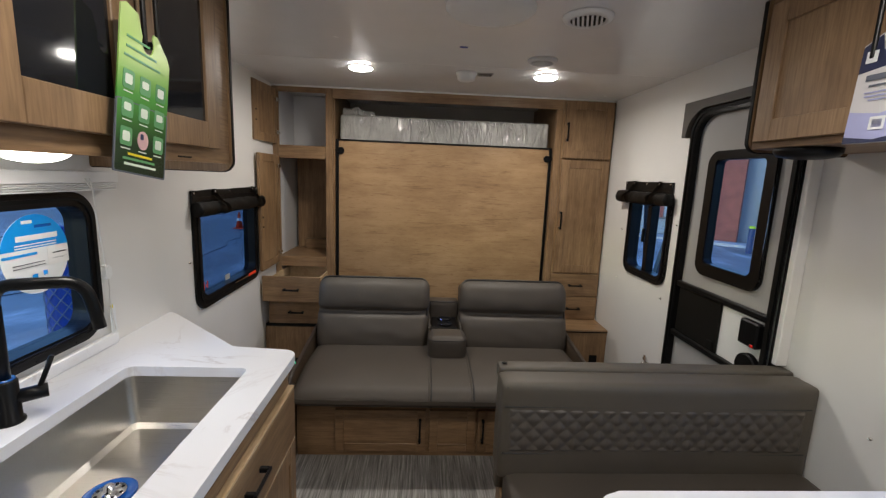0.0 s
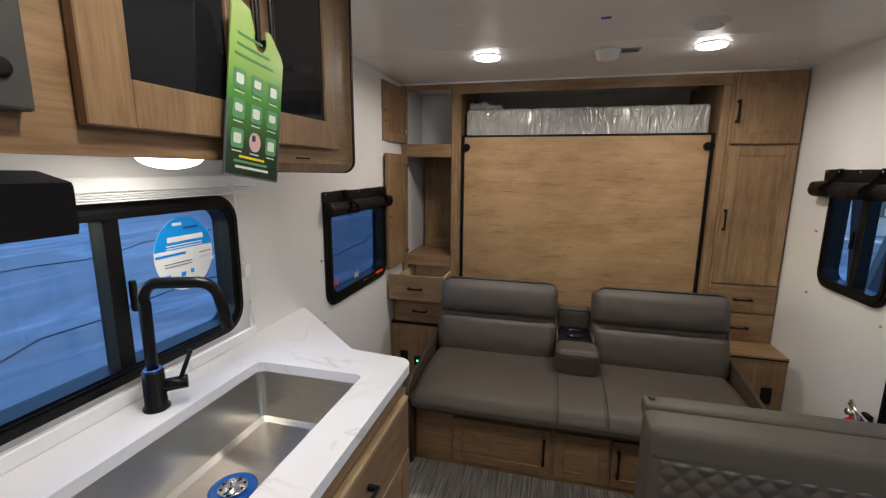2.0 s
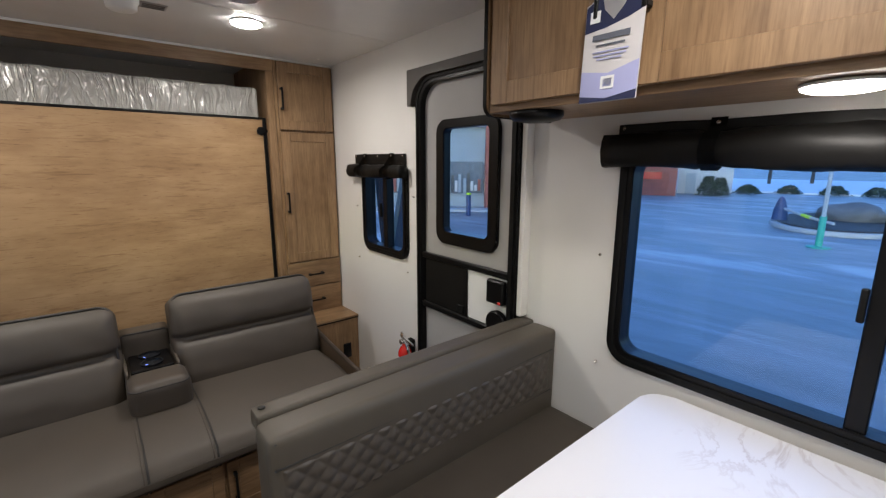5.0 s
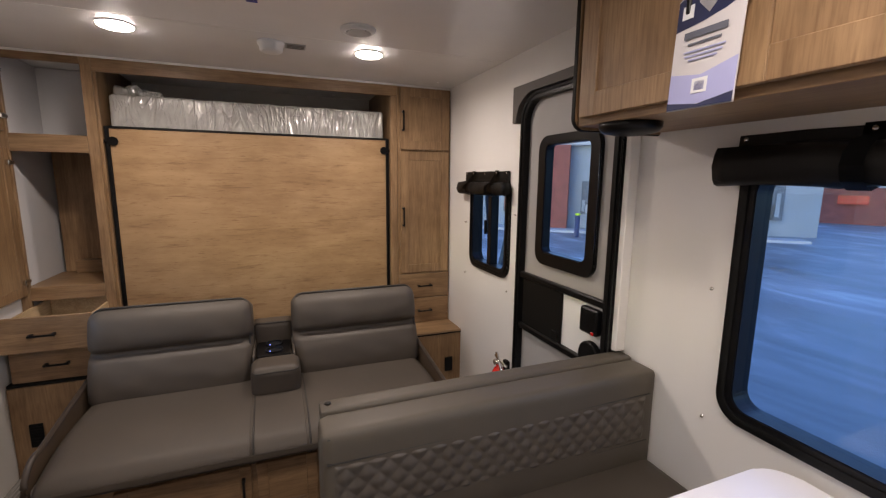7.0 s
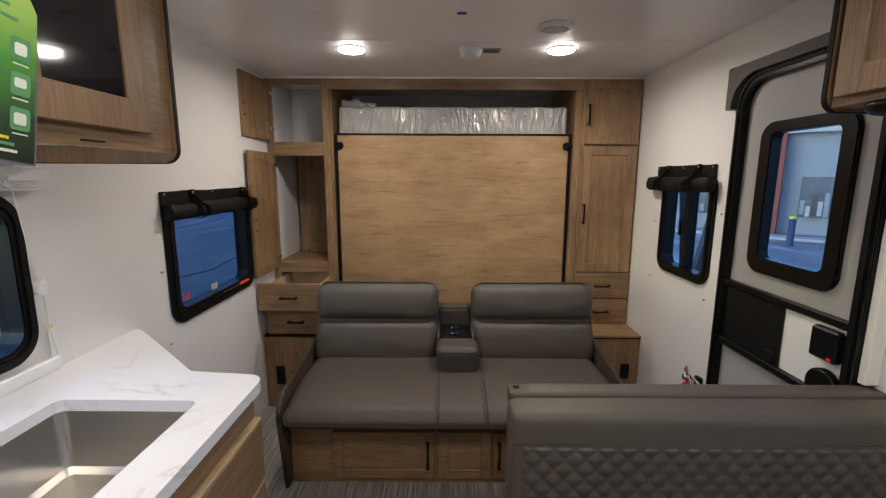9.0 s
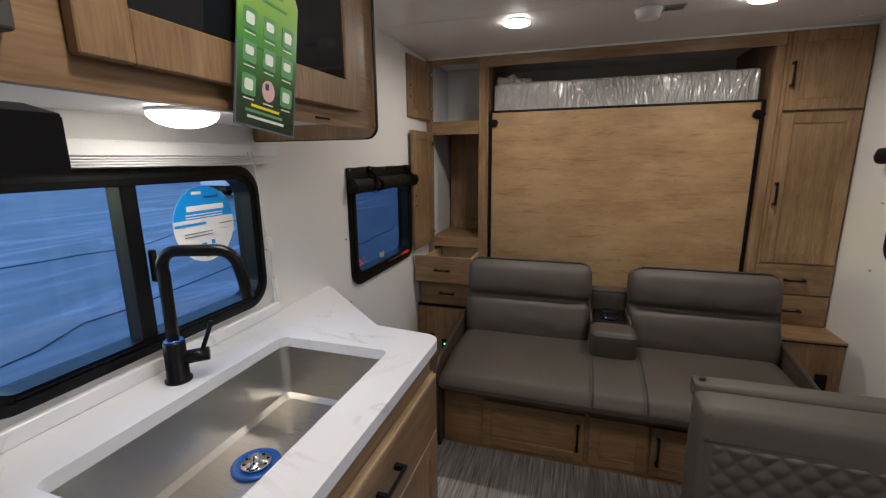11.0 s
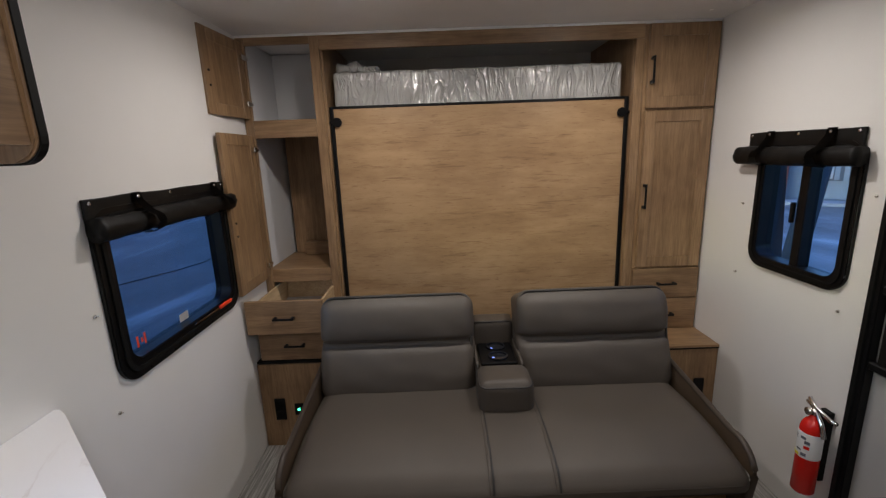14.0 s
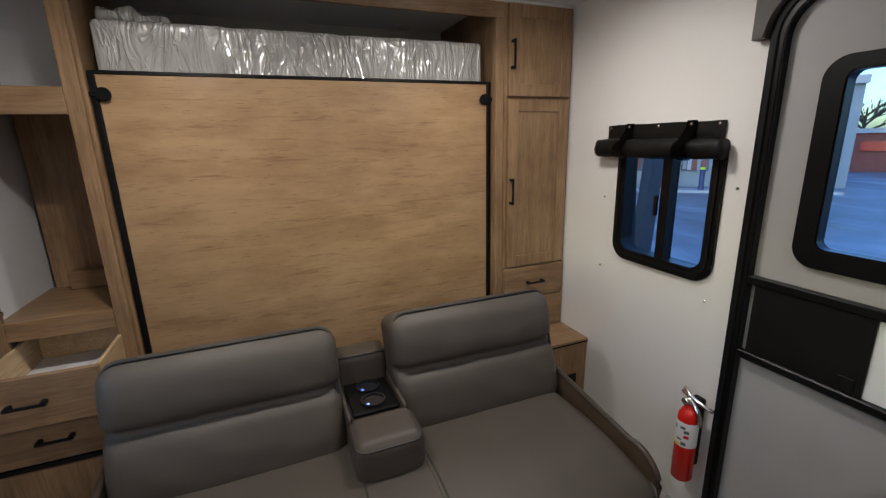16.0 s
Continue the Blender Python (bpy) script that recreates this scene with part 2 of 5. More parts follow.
def part(name, bm, material, parent=None, label="", smooth=False):
    """Links a bmesh given in world metres as one mesh object, under its thing or part."""
    me = bpy.data.meshes.new(name)
    if parent is not None:
        bmesh.ops.translate(bm, vec=-place_of(parent), verts=bm.verts)
    bmesh.ops.recalc_face_normals(bm, faces=bm.faces)
    bm.to_mesh(me)
    bm.free()
    me.materials.append(material)
    if smooth:
        for p in me.polygons:
            p.use_smooth = True
    o = new(name, me)
    if parent is not None:
        o.parent = parent
    if label:
        o["label"] = label
    return o


def box(bm, x0, x1, y0, y1, z0, z1, bev=0.0, seg=2):
    r = bmesh.ops.create_cube(bm, size=1)
    bmesh.ops.scale(bm, vec=(x1 - x0, y1 - y0, z1 - z0), verts=r["verts"])
    bmesh.ops.translate(bm, vec=((x0 + x1) / 2, (y0 + y1) / 2, (z0 + z1) / 2), verts=r["verts"])
    if bev:
        es = list({e for v in r["verts"] for e in v.link_edges})
        bmesh.ops.bevel(bm, geom=es, offset=bev, segments=seg, affect="EDGES", profile=0.5)
    return bm


def B(*a, bev=0.002, seg=1):
    return box(bmesh.new(), *a, bev=bev, seg=seg)


def rot_to(axis):
    return {"z": Matrix(), "x": Matrix.Rotation(radians(90), 4, "Y"), "y": Matrix.Rotation(radians(-90), 4, "X")}[axis]


def cyl(bm, c, r0, r1, h, axis="z", seg=24, bev=0.0):
    m = Matrix.Translation(c) @ rot_to(axis)
    r = bmesh.ops.create_cone(bm, cap_ends=True, segments=seg, radius1=r0, radius2=r1, depth=h, matrix=m)
    if bev:
        es = [e for e in {e for v in r["verts"] for e in v.link_edges} if any(len(f.verts) > 4 for f in e.link_faces)]
        bmesh.ops.bevel(bm, geom=es, offset=bev, segments=3, affect="EDGES")
    return bm


def lathe(bm, c, profile, axis="z", seg=28):
    """profile: (radius, height) pairs, turned round an axis through c."""
    m = Matrix.Translation(c) @ rot_to(axis)
    rings = []
    for r, h in profile:
        rings.append([bm.verts.new(m @ Vector((r * math.cos(2 * math.pi * i / seg), r * math.sin(2 * math.pi * i / seg), h))) for i in range(seg)])
    for a, b in zip(rings, rings[1:]):
        for i in range(seg):
            bm.faces.new((a[i], a[(i + 1) % seg], b[(i + 1) % seg], b[i]))
    bm.faces.new(rings[0])
    bm.faces.new(rings[-1])
    return bm


def tube(bm, pts, r, seg=10):
    pts = [Vector(p) for p in pts]
    rings = []
    for i, p in enumerate(pts):
        d = (pts[min(i + 1, len(pts) - 1)] - pts[max(i - 1, 0)]).normalized()
        q = d.to_track_quat("Z", "Y")
        rings.append([bm.verts.new(p + q @ Vector((r * math.cos(2 * math.pi * k / seg), r * math.sin(2 * math.pi * k / seg), 0))) for k in range(seg)])
    for a, b in zip(rings, rings[1:]):
        for k in range(seg):
            bm.faces.new((a[k], a[(k + 1) % seg], b[(k + 1) % seg], b[k]))
    bm.faces.new(rings[0])
    bm.faces.new(rings[-1])
    return bm


def arc(c, r, a0, a1, u, v, n=8):
    c, u, v = Vector(c), Vector(u), Vector(v)
    return [c + r * (math.cos(radians(a0 + (a1 - a0) * i / n)) * u + math.sin(radians(a0 + (a1 - a0) * i / n)) * v) for i in range(n + 1)]


def rrect(a0, a1, b0, b1, r, n=6):
    """Points of a rounded rectangle; r is one radius or four, from the low-low corner on."""
    rs = r if isinstance(r, tuple) else (r,) * 4
    out = []
    for (ca, cb), rr, s in zip(((a0, b0), (a1, b0), (a1, b1), (a0, b1)), rs, (180, 270, 0, 90)):
        oa, ob = (rr if ca == a0 else -rr), (rr if cb == b0 else -rr)
        for i in range(n + 1):
            t = radians(s + 90 * i / n)
            out.append((ca + oa + rr * math.cos(t), cb + ob + rr * math.sin(t)))
    return out


def to3(axis, p, d):
    a, b = p
    return {"x": (d, a, b), "y": (a, d, b), "z": (a, b, d)}[axis]


def prism(bm, axis, pts, d0, d1, bev=0.0):
    lo = [bm.verts.new(to3(axis, p, d0)) for p in pts]
    hi = [bm.verts.new(to3(axis, p, d1)) for p in pts]
    f0, f1 = bm.faces.new(lo), bm.faces.new(hi)
    for i in range(len(pts)):
        j = (i + 1) % len(pts)
        bm.faces.new((lo[i], lo[j], hi[j], hi[i]))
    if bev:
        bmesh.ops.bevel(bm, geom=list(f0.edges) + list(f1.edges), offset=bev, segments=2, affect="EDGES")
    return bm


def ring(bm, axis, outer, inner, d0, d1, bev=0.0):
    """A frame between two outlines of equal point count."""
    k = len(outer)
    v = [[bm.verts.new(to3(axis, p, d)) for p in o] for d in (d0, d1) for o in (outer, inner)]
    es = []
    for i in range(k):
        j = (i + 1) % k
        bm.faces.new((v[0][i], v[0][j], v[1][j], v[1][i]))
        bm.faces.new((v[2][i], v[2][j], v[3][j], v[3][i]))
        bm.faces.new((v[0][i], v[0][j], v[2][j], v[2][i]))
        bm.faces.new((v[1][i], v[1][j], v[3][j], v[3][i]))
    if bev:
        for i in range(k):
            for q in range(4):
                es.append(bm.edges.get((v[q][i], v[q][(i + 1) % k])))
        bmesh.ops.bevel(bm, geom=es, offset=bev, segments=2, affect="EDGES")
    return bm


def cushion(x0, x1, y0, y1, z0, z1, r, cuts=14, warp=None, puff=0.0):
    """A soft box: rounded edges, slightly swollen faces, and a warp of your own."""
    bm = bmesh.new()
    bmesh.ops.create_cube(bm, size=2)
    bmesh.ops.subdivide_edges(bm, edges=bm.edges[:], cuts=cuts, use_grid_fill=True)
    h = Vector(((x1 - x0) / 2, (y1 - y0) / 2, (z1 - z0) / 2))
    c = Vector(((x0 + x1) / 2, (y0 + y1) / 2, (z0 + z1) / 2))
    r = min(r, *h)
    for v in bm.verts:
        u = v.co.copy()
        # pull grid lines towards the edges so that the rounding is fine
        u = Vector([math.copysign(1 - (1 - abs(q)) ** 1.35, q) for q in u])
        p = Vector((u.x * h.x, u.y * h.y, u.z * h.z))
        inner = Vector([max(-(h[i] - r), min(h[i] - r, p[i])) for i in range(3)])
        d = p - inner
        p = inner + d.normalized() * r if d.length > 1e-9 else p
        if puff:
            k = [1 - u[i] ** 2 for i in range(3)]
            p += Vector((math.copysign(puff * k[1] * k[2], u.x) * (abs(u.x) > 0.98), math.copysign(puff * k[0] * k[2], u.y) * (abs(u.y) > 0.98), math.copysign(puff * k[0] * k[1], u.z) * (abs(u.z) > 0.98)))
        p += c
        v.co = warp(p) if warp else p
    return bm


def shaker(parent, name, m, w, h, mats, stile=0.055, t=0.019, recess=0.007, label="", panel_mat=None):
    """A framed door; m places it: local x along the width, z up, the front facing local -y."""
    def put(bm):
        bm.transform(m)
        return bm
    bm = bmesh.new()
    box(bm, stile, w - stile, recess, t - 0.003, stile, h - stile)
    d = part(name, put(bm), panel_mat or mats, parent, label or ("framed door with smoked glass pane" if panel_mat else ""))
    for nm, a in (("stile", (0, stile, 0, t, 0, h)), ("stile", (w - stile, w, 0, t, 0, h)), ("rail", (stile, w - stile, 0.0006, t, 0, stile)), ("rail", (stile, w - stile, 0.0006, t, h - stile, h))):
        bm = bmesh.new()
        box(bm, *a, 0.002, 1)
        part(nm, put(bm), mats, d)
    return d


def bar_handle(parent, m, length, name="handle"):
    """A black bar pull; local z along the bar, local -y outwards."""
    bm = bmesh.new()
    box(bm, -0.005, 0.005, -0.030, -0.022, -length / 2, length / 2, 0.002, 1)
    for s in (-1, 1):
        z = s * (length / 2 - 0.008)
        box(bm, -0.007, 0.007, -0.024, 0.0, z - 0.007, z + 0.007, 0.002, 1)
    bm.transform(m)
    return part(name, bm, BLACK, parent, "black metal bar pull")


ROT_L = pose(0, 0, 0, 0, 0, 90)     # a front that faces +x
ROT_R = pose(0, 0, 0, 0, 0, -90)    # a front that faces -x
TURN_H = pose(0, 0, 0, 0, 90, 0)    # a pull laid level

WL, WR, WR2, ZC, YB, YE = -1.0, 1.335, 1.372, 2.05, -2.2, 3.96
F = 3.315

# ---- the large structure ----
def wall_with_holes(name, x0, x1, a0, a1, holes, material, label):
    """A wall along y between x0 and x1; holes: (y0, y1, z0, z1)."""
    ys = sorted({a0, a1, *[h[0] for h in holes], *[h[1] for h in holes]})
    bm = bmesh.new()
    for ya, yb in zip(ys, ys[1:]):
        cut = sorted((h[2], h[3]) for h in holes if h[0] < (ya + yb) / 2 < h[1])
        z = 0.0
        for lo, hi in cut + [(ZC, ZC)]:
            if lo > z + 1e-6:
                box(bm, x0, x1, ya, yb, z, lo)
            z = hi
    return tagged(part(name, bm, material), label, "wall", kind="structure")


KWIN = (0.90, 1.675, 0.955, 1.405)
LWIN = (2.243, 2.985, 0.830, 1.36)
RWIN = (2.485, 2.955, 0.945, 1.47)
DWIN = (0.13, 1.364, 0.803, 1.52)
DOOR = (1.742, 2.40, 0.06, 1.86)
inset = lambda w, d=0.028: (w[0] + d, w[1] - d, w[2] + d, w[3] - d)
wall_with_holes("wall_left", WL - 0.05, WL, YB, YE, [inset(KWIN), inset(LWIN)], WALL, "smooth white trailer side wall with two windows")
wall_with_holes("wall_right", WR, WR + 0.05, 1.765, YE, [inset(RWIN), (1.766, 2.39, 0.08, 1.84)], WALL, "smooth white trailer side wall with door and window")
wall_with_holes("wall_dinette", WR2, WR2 + 0.05, YB, 1.764, [inset(DWIN)], WALL, "smooth white trailer side wall beside the dinette")
tagged(part("wall_end", B(WL - 0.05, WR + 0.05, YE, YE + 0.05, 0, ZC, bev=0), WALL), "plain white end wall behind the bed cabinet", "wall", kind="structure")
tagged(part("wall_back", B(WL - 0.05, WR + 0.05, YB - 0.05, YB, 0, ZC, bev=0), WALL), "plain white wall closing the trailer", "wall", kind="structure")
tagged(part("floor", B(WL - 0.05, WR + 0.05, YB - 0.05, YE + 0.05, -0.05, 0, bev=0), FLOOR), "grey streaked vinyl floor", "floor", kind="structure")
bm = bmesh.new()
box(bm, WL - 0.05, WR + 0.05, YB - 0.05, 2.608, ZC, ZC + 0.05)
box(bm, WL - 0.05, WR + 0.05, 2.612, YE + 0.05, ZC, ZC + 0.05)
box(bm, WL - 0.05, WR + 0.05, 2.603, 2.617, ZC + 0.0015, ZC + 0.04)
tagged(part("ceiling", bm, CEIL), "glossy off-white panelled trailer ceiling", "ceiling", kind="structure")


def window(name, w, x, side, label, mullion=None, width=0.05, r=0.075, glass=None):
    """A black radius-cornered window in a side wall; side: +1 when the room lies towards +x."""
    y0, y1, z0, z1 = w
    o = thing(name, (x, (y0 + y1) / 2, z0), label, "window", kind="structure")
    out, inn = rrect(y0, y1, z0, z1, r, 8), rrect(y0 + width, y1 - width, z0 + width, z1 - width, r * 0.62, 8)
    a, b = sorted((x + side * 0.014, x - side * 0.055))
    part("window_frame", ring(bmesh.new(), "x", out, inn, a, b, 0.003), BLACK, o)
    lip = [rrect(y0 + d, y1 - d, z0 + d, z1 - d, r * k, 8) for d, k in ((width * 0.35, 0.85), (width * 0.62, 0.75))]
    a, b = sorted((x + side * 0.014, x + side * 0.019))
    part("window_gasket", ring(bmesh.new(), "x", lip[0], lip[1], a, b, 0.001), RUBBER, o)
    g = inset(w, width - 0.006)
    p = part("pane", B(x - side * 0.030 - 0.002, x - side * 0.030 + 0.002, *g, bev=0), glass or PANE, o, "tinted glass" if glass else "clear glass")
    p.visible_shadow = False
    if mullion:
        a, b = sorted((x + side * 0.004, x - side * 0.045))
        m = part("mullion", B(a, b, mullion - 0.02, mullion + 0.02, z0 + width - 0.01, z1 - width + 0.01, bev=0.003), BLACK, o)
        a, b = sorted((x + side * 0.004, x + side * 0.02))
        part("latch", B(a, b, mullion + 0.02, mullion + 0.034, (z0 + z1) / 2 - 0.05, (z0 + z1) / 2 + 0.03, bev=0.003), RUBBER, m)
    for yy in np.linspace(y0 + 0.12, y1 - 0.12, 5):
        for zz in (z0 + 0.010,):
            c = bmesh.new()
            cyl(c, (x + side * 0.0145, yy, zz), 0.004, 0.004, 0.003, "x", 8)
            part("screw", c, RUBBER, o)
    return o


kw = window("window_1", KWIN, WL, 1, "black framed sliding kitchen window above the sink", mullion=1.262, width=0.04, r=0.085)
for kk in range(3):
    part("track", B(WL + 0.0145, WL + 0.017 + 0.002 * kk, KWIN[0] + 0.08, KWIN[1] - 0.08, KWIN[2] + 0.018 + 0.007 * kk, KWIN[2] + 0.021 + 0.007 * kk, bev=0), BLACK, kw, "sliding track ridge")
lw = window("window_2", LWIN, WL, 1, "black framed trailer window with rounded corners", width=0.058, glass=PANE_TINT)
rw = window("window_3", RWIN, WR, -1, "narrow black framed sliding window with dark drapes", mullion=2.715, width=0.045)
dw = window("window_4", DWIN, WR2, -1, "large black framed window beside the dinette", mullion=0.74, width=0.045)
part("emergency_latch", B(WL + 0.014, WL + 0.024, 2.80, 2.90, 0.868, 0.884, bev=0.003), ORANGE, lw, "red emergency latch")
part("glass_label", B(WL - 0.026, WL - 0.0255, 2.60, 2.655, 0.892, 0.922, bev=0), DOORGREY, lw, "small white label on the glass")
part("lift_bar", B(WL + 0.014, WL + 0.022, 2.62, 2.79, 0.872, 0.880, bev=0.002), CHROME, lw)
for ya, za, zb in ((2.372, 0.900, 0.938), (2.392, 0.910, 0.926), (2.406, 0.900, 0.938)):
    part("red_print", B(WL - 0.0255, WL - 0.025, ya, ya + 0.009, za, zb, bev=0), ORANGE, lw, "red print on the glass")

# entry door with its screen frame
door = thing("door_1", (WR, 2.08, 0.06), "closed grey trailer entry door with black screen frame", "door", kind="structure")
out, inn = rrect(*DOOR, (0.02, 0.02, 0.13, 0.13), 8), rrect(DOOR[0] + 0.042, DOOR[1] - 0.042, DOOR[2] + 0.04, DOOR[3] - 0.042, (0.02, 0.02, 0.10, 0.10), 8)
part("door_frame", ring(bmesh.new(), "x", out, inn, WR - 0.018, WR + 0.05, 0.003), BLACK, door, "black metal frame")
part("door_gasket", ring(bmesh.new(), "x", rrect(DOOR[0] + 0.012, DOOR[1] - 0.012, DOOR[2] + 0.012, DOOR[3] - 0.012, (0.02, 0.02, 0.12, 0.12), 8), rrect(DOOR[0] + 0.026, DOOR[1] - 0.026, DOOR[2] + 0.026, DOOR[3] - 0.026, (0.02, 0.02, 0.11, 0.11), 8), WR - 0.024, WR - 0.017, 0.002), RUBBER, door)
DW = (1.860, 2.260, 1.085, 1.652)
leaf = bmesh.new()
for a in ((DOOR[0] + 0.03, DW[0] + 0.02, 0.08, 1.83), (DW[1] - 0.02, DOOR[1] - 0.03, 0.08, 1.83), (DW[0] + 0.02, DW[1] - 0.02, 0.08, DW[2] + 0.02), (DW[0] + 0.02, DW[1] - 0.02, DW[3] - 0.02, 1.83)):
    box(leaf, WR + 0.012, WR + 0.045, *a)
leaf = part("door_leaf", leaf, DOORGREY, door, "light grey textured door leaf")
part("window_frame", ring(bmesh.new(), "x", rrect(*DW, 0.06, 8), rrect(DW[0] + 0.058, DW[1] - 0.058, DW[2] + 0.058, DW[3] - 0.04, 0.025, 8), WR - 0.004, WR + 0.04, 0.004), BLACK, leaf)
p = part("pane", B(WR + 0.024, WR + 0.028, DW[0] + 0.05, DW[1] - 0.05, DW[2] + 0.05, DW[3] - 0.03, bev=0), PANE, leaf)
p.visible_shadow = False
for z in (1.008, 0.752):
    part("screen_bar", B(WR - 0.014, WR + 0.010, DOOR[0] + 0.04, DOOR[1] - 0.04, z - 0.014, z + 0.014, bev=0.004), BLACK, door)
part("slide_panel", B(WR - 0.006, WR + 0.002, 2.035, DOOR[1] - 0.062, 0.766, 0.994, bev=0.002), VINYL, door, "black sliding access panel")
part("backing_panel", B(WR + 0.003, WR + 0.011, DOOR[0] + 0.045, 2.035, 0.766, 0.994, bev=0.001), WHITEP, door, "white lower panel")
part("slide_tab", B(WR - 0.012, WR - 0.006, 2.05, 2.09, 0.770, 0.815, bev=0.003), RUBBER, door)
lat = part("latch", B(WR - 0.035, WR - 0.004, 1.79, 1.885, 0.885, 0.985, bev=0.006), BLACK, door, "black door latch")
part("release_tab", B(WR - 0.037, WR - 0.034, 1.80, 1.815, 0.888, 0.90, bev=0.001), RED, lat)
bm = bmesh.new()
cyl(bm, (WR - 0.02, 1.83, 0.80), 0.055, 0.055, 0.03, "x", 24, 0.006)
part("deadbolt", bm, BLACK, door)
tagged(part("trim", B(WR - 0.006, WR2 - 0.0005, 1.716, 1.741, 0.856, ZC - 0.001, bev=0.003), WALL), "white vertical trim strip beside the entry door", "trim", kind="structure")
# soft valance over the door
val = thing("door_valance", (WR, 2.08, 1.72), "taupe padded valance over the entry door", "valance")
bm = bmesh.new()
pts = [(1.70, 1.89), (2.44, 1.89), (2.44, 1.725), (2.405, 1.725)] + [(2.285 + 0.12 * math.cos(radians(a)), 1.725 + 0.125 * math.sin(radians(a))) for a in range(10, 91, 10)] + [(1.88, 1.85)] + [(1.88 + 0.12 * math.cos(radians(a)), 1.725 + 0.125 * math.sin(radians(a))) for a in range(100, 180, 10)] + [(1.76, 1.725), (1.70, 1.725)]
prism(bm, "x", pts, WR - 0.04, WR - 0.001, 0.004)
part("valance_board", bm, HOODGREY, val)

# ---- the end wall: bed cabinet with two towers ----
surround = thing("bed_surround", (0.16, F, 0), "brown wooden surround of the fold-away bed", "cabinet")
part("top_rail", B(-0.599, 0.968, F, F + 0.02, 1.975, ZC), WOOD_X, surround)
part("left_stile", B(-0.645, -0.600, F + 0.001, F + 0.021, 0.48, ZC), WOOD_Z, surround)
part("right_stile", B(0.926, 0.968, F - 0.001, F + 0.02, 0.48, 1.974), WOOD_Z, surround)
part("left_side", B(-0.602, -0.588, F + 0.022, YE - 0.002, 0.0, ZC), WOOD_Z, surround)
part("right_side", B(0.926, 0.940, F + 0.021, YE - 0.002, 0.0, ZC), WOOD_Z, surround)
part("crown_strip", B(WL + 0.003, WR - 0.003, F - 0.008, F - 0.001, ZC - 0.012, ZC - 0.001), WHITEP, surround, "thin white ceiling trim")

bed = thing("murphy_bed", (0.16, 3.36, 0.3), "upright fold-away bed with wood panel and wrapped mattress", "bed")
part("bed_panel", B(-0.566, 0.904, 3.36, 3.375, 0.42, 1.705), PANEL, bed, "pale brown wood-grain panel")
bm = bmesh.new()
box(bm, -0.574, 0.912, 3.358, 3.39, 1.705, 1.718, 0.002, 1)
part("top_edge", bm, BLACK, bed, "black steel edge")
for x in (-0.576, 0.914):
    part("side_rail", B(x - 0.009, x + 0.009, 3.352, 3.39, 0.42, 1.716, bev=0.003), BLACK, bed, "black steel edge")
random.seed(5)


def mattress_warp(p):
    k = noise.noise(Vector((p.x * 9, p.z * 5, 1.3))) * 0.010 + noise.noise(Vector((p.x * 30, p.z * 9 + p.x * 6, 7))) * 0.003 + noise.noise(Vector((p.x * 70, p.z * 14 - p.x * 20, 3))) * 0.0012
    return Vector((p.x, p.y + k, p.z + noise.noise(Vector((p.x * 12, 2, p.y * 10))) * 0.006))


bm = cushion(-0.563, 0.900, 3.392, 3.60, 1.30, 1.886, 0.018, 90, mattress_warp)
part("mattress", bm, FILM, bed, "mattress in crinkled clear plastic", True)
for s, x in ((1, -0.549), (-1, 0.888)):
    bm = bmesh.new()
    cyl(bm, (x, 3.350, 1.640), 0.024, 0.022, 0.016, "y", 20, 0.004)
    box(bm, x - 0.04 if s > 0 else x - 0.02, x + 0.02 if s > 0 else x + 0.04, 3.345, 3.356, 1.632, 1.648, 0.003, 1)
    part("lock_knob", bm, BLACK, bed, "black bed lock knob")
bm = cushion(-0.56, -0.33, 3.46, 3.62, 1.888, 1.940, 0.02, 30, lambda p: p + Vector((0, 0, 0.02 * noise.noise(p * 25) - max(0, p.x + 0.45) * 0.3)))
part("loose_wrap", bm, FILM, bed, "loose plastic wrap", True)


def tower_frame(o, x0, x1, rails, side_mats):
    for k, (za, zb) in enumerate(rails):
        part("rail", B(x0, x1, F + 0.0005 * k, F + 0.02, za, zb), WOOD_X, o)
    for a, b, m in side_mats:
        part("side_panel", B(a, b, F + 0.022, YE - 0.003, 0.485, ZC - 0.003, bev=0.001), m, o)
    part("back_panel", B(x0, x1, YE - 0.22, YE - 0.21, 0.485, ZC - 0.003, bev=0), WOOD_Z, o)


# open tower beside the left wall
lt = thing("open_tower_cabinet", (-0.82, F, 0), "tall brown wooden cabinet with open doors and drawers", "cabinet")
tower_frame(lt, -0.957, -0.646, [(2.005, ZC - 0.002), (1.574, 1.66), (0.825, 0.895), (0.64, 0.655)], [(-0.992, -0.978, WHITE_IN), (-0.619, -0.605, WOOD_Z)])
part("left_stile", B(-0.997, -0.957, F - 0.0005, F + 0.02, 0.48, ZC - 0.003), WOOD_Z, lt)
part("shelf", B(-0.977, -0.620, F + 0.021, YE - 0.222, 1.64, 1.658), WHITE_IN, lt)
part("shelf", B(-0.977, -0.620, F + 0.021, YE - 0.222, 0.876, 0.894), WOOD_X, lt, "wooden shelf")
part("lining", B(-0.975, -0.620, YE - 0.236, YE - 0.224, 1.66, ZC - 0.004, bev=0), WHITE_IN, lt, "white lining board")
part("inner_step", B(-0.88, -0.620, YE - 0.30, YE - 0.237, 0.896, 0.97), WOOD_X, lt)


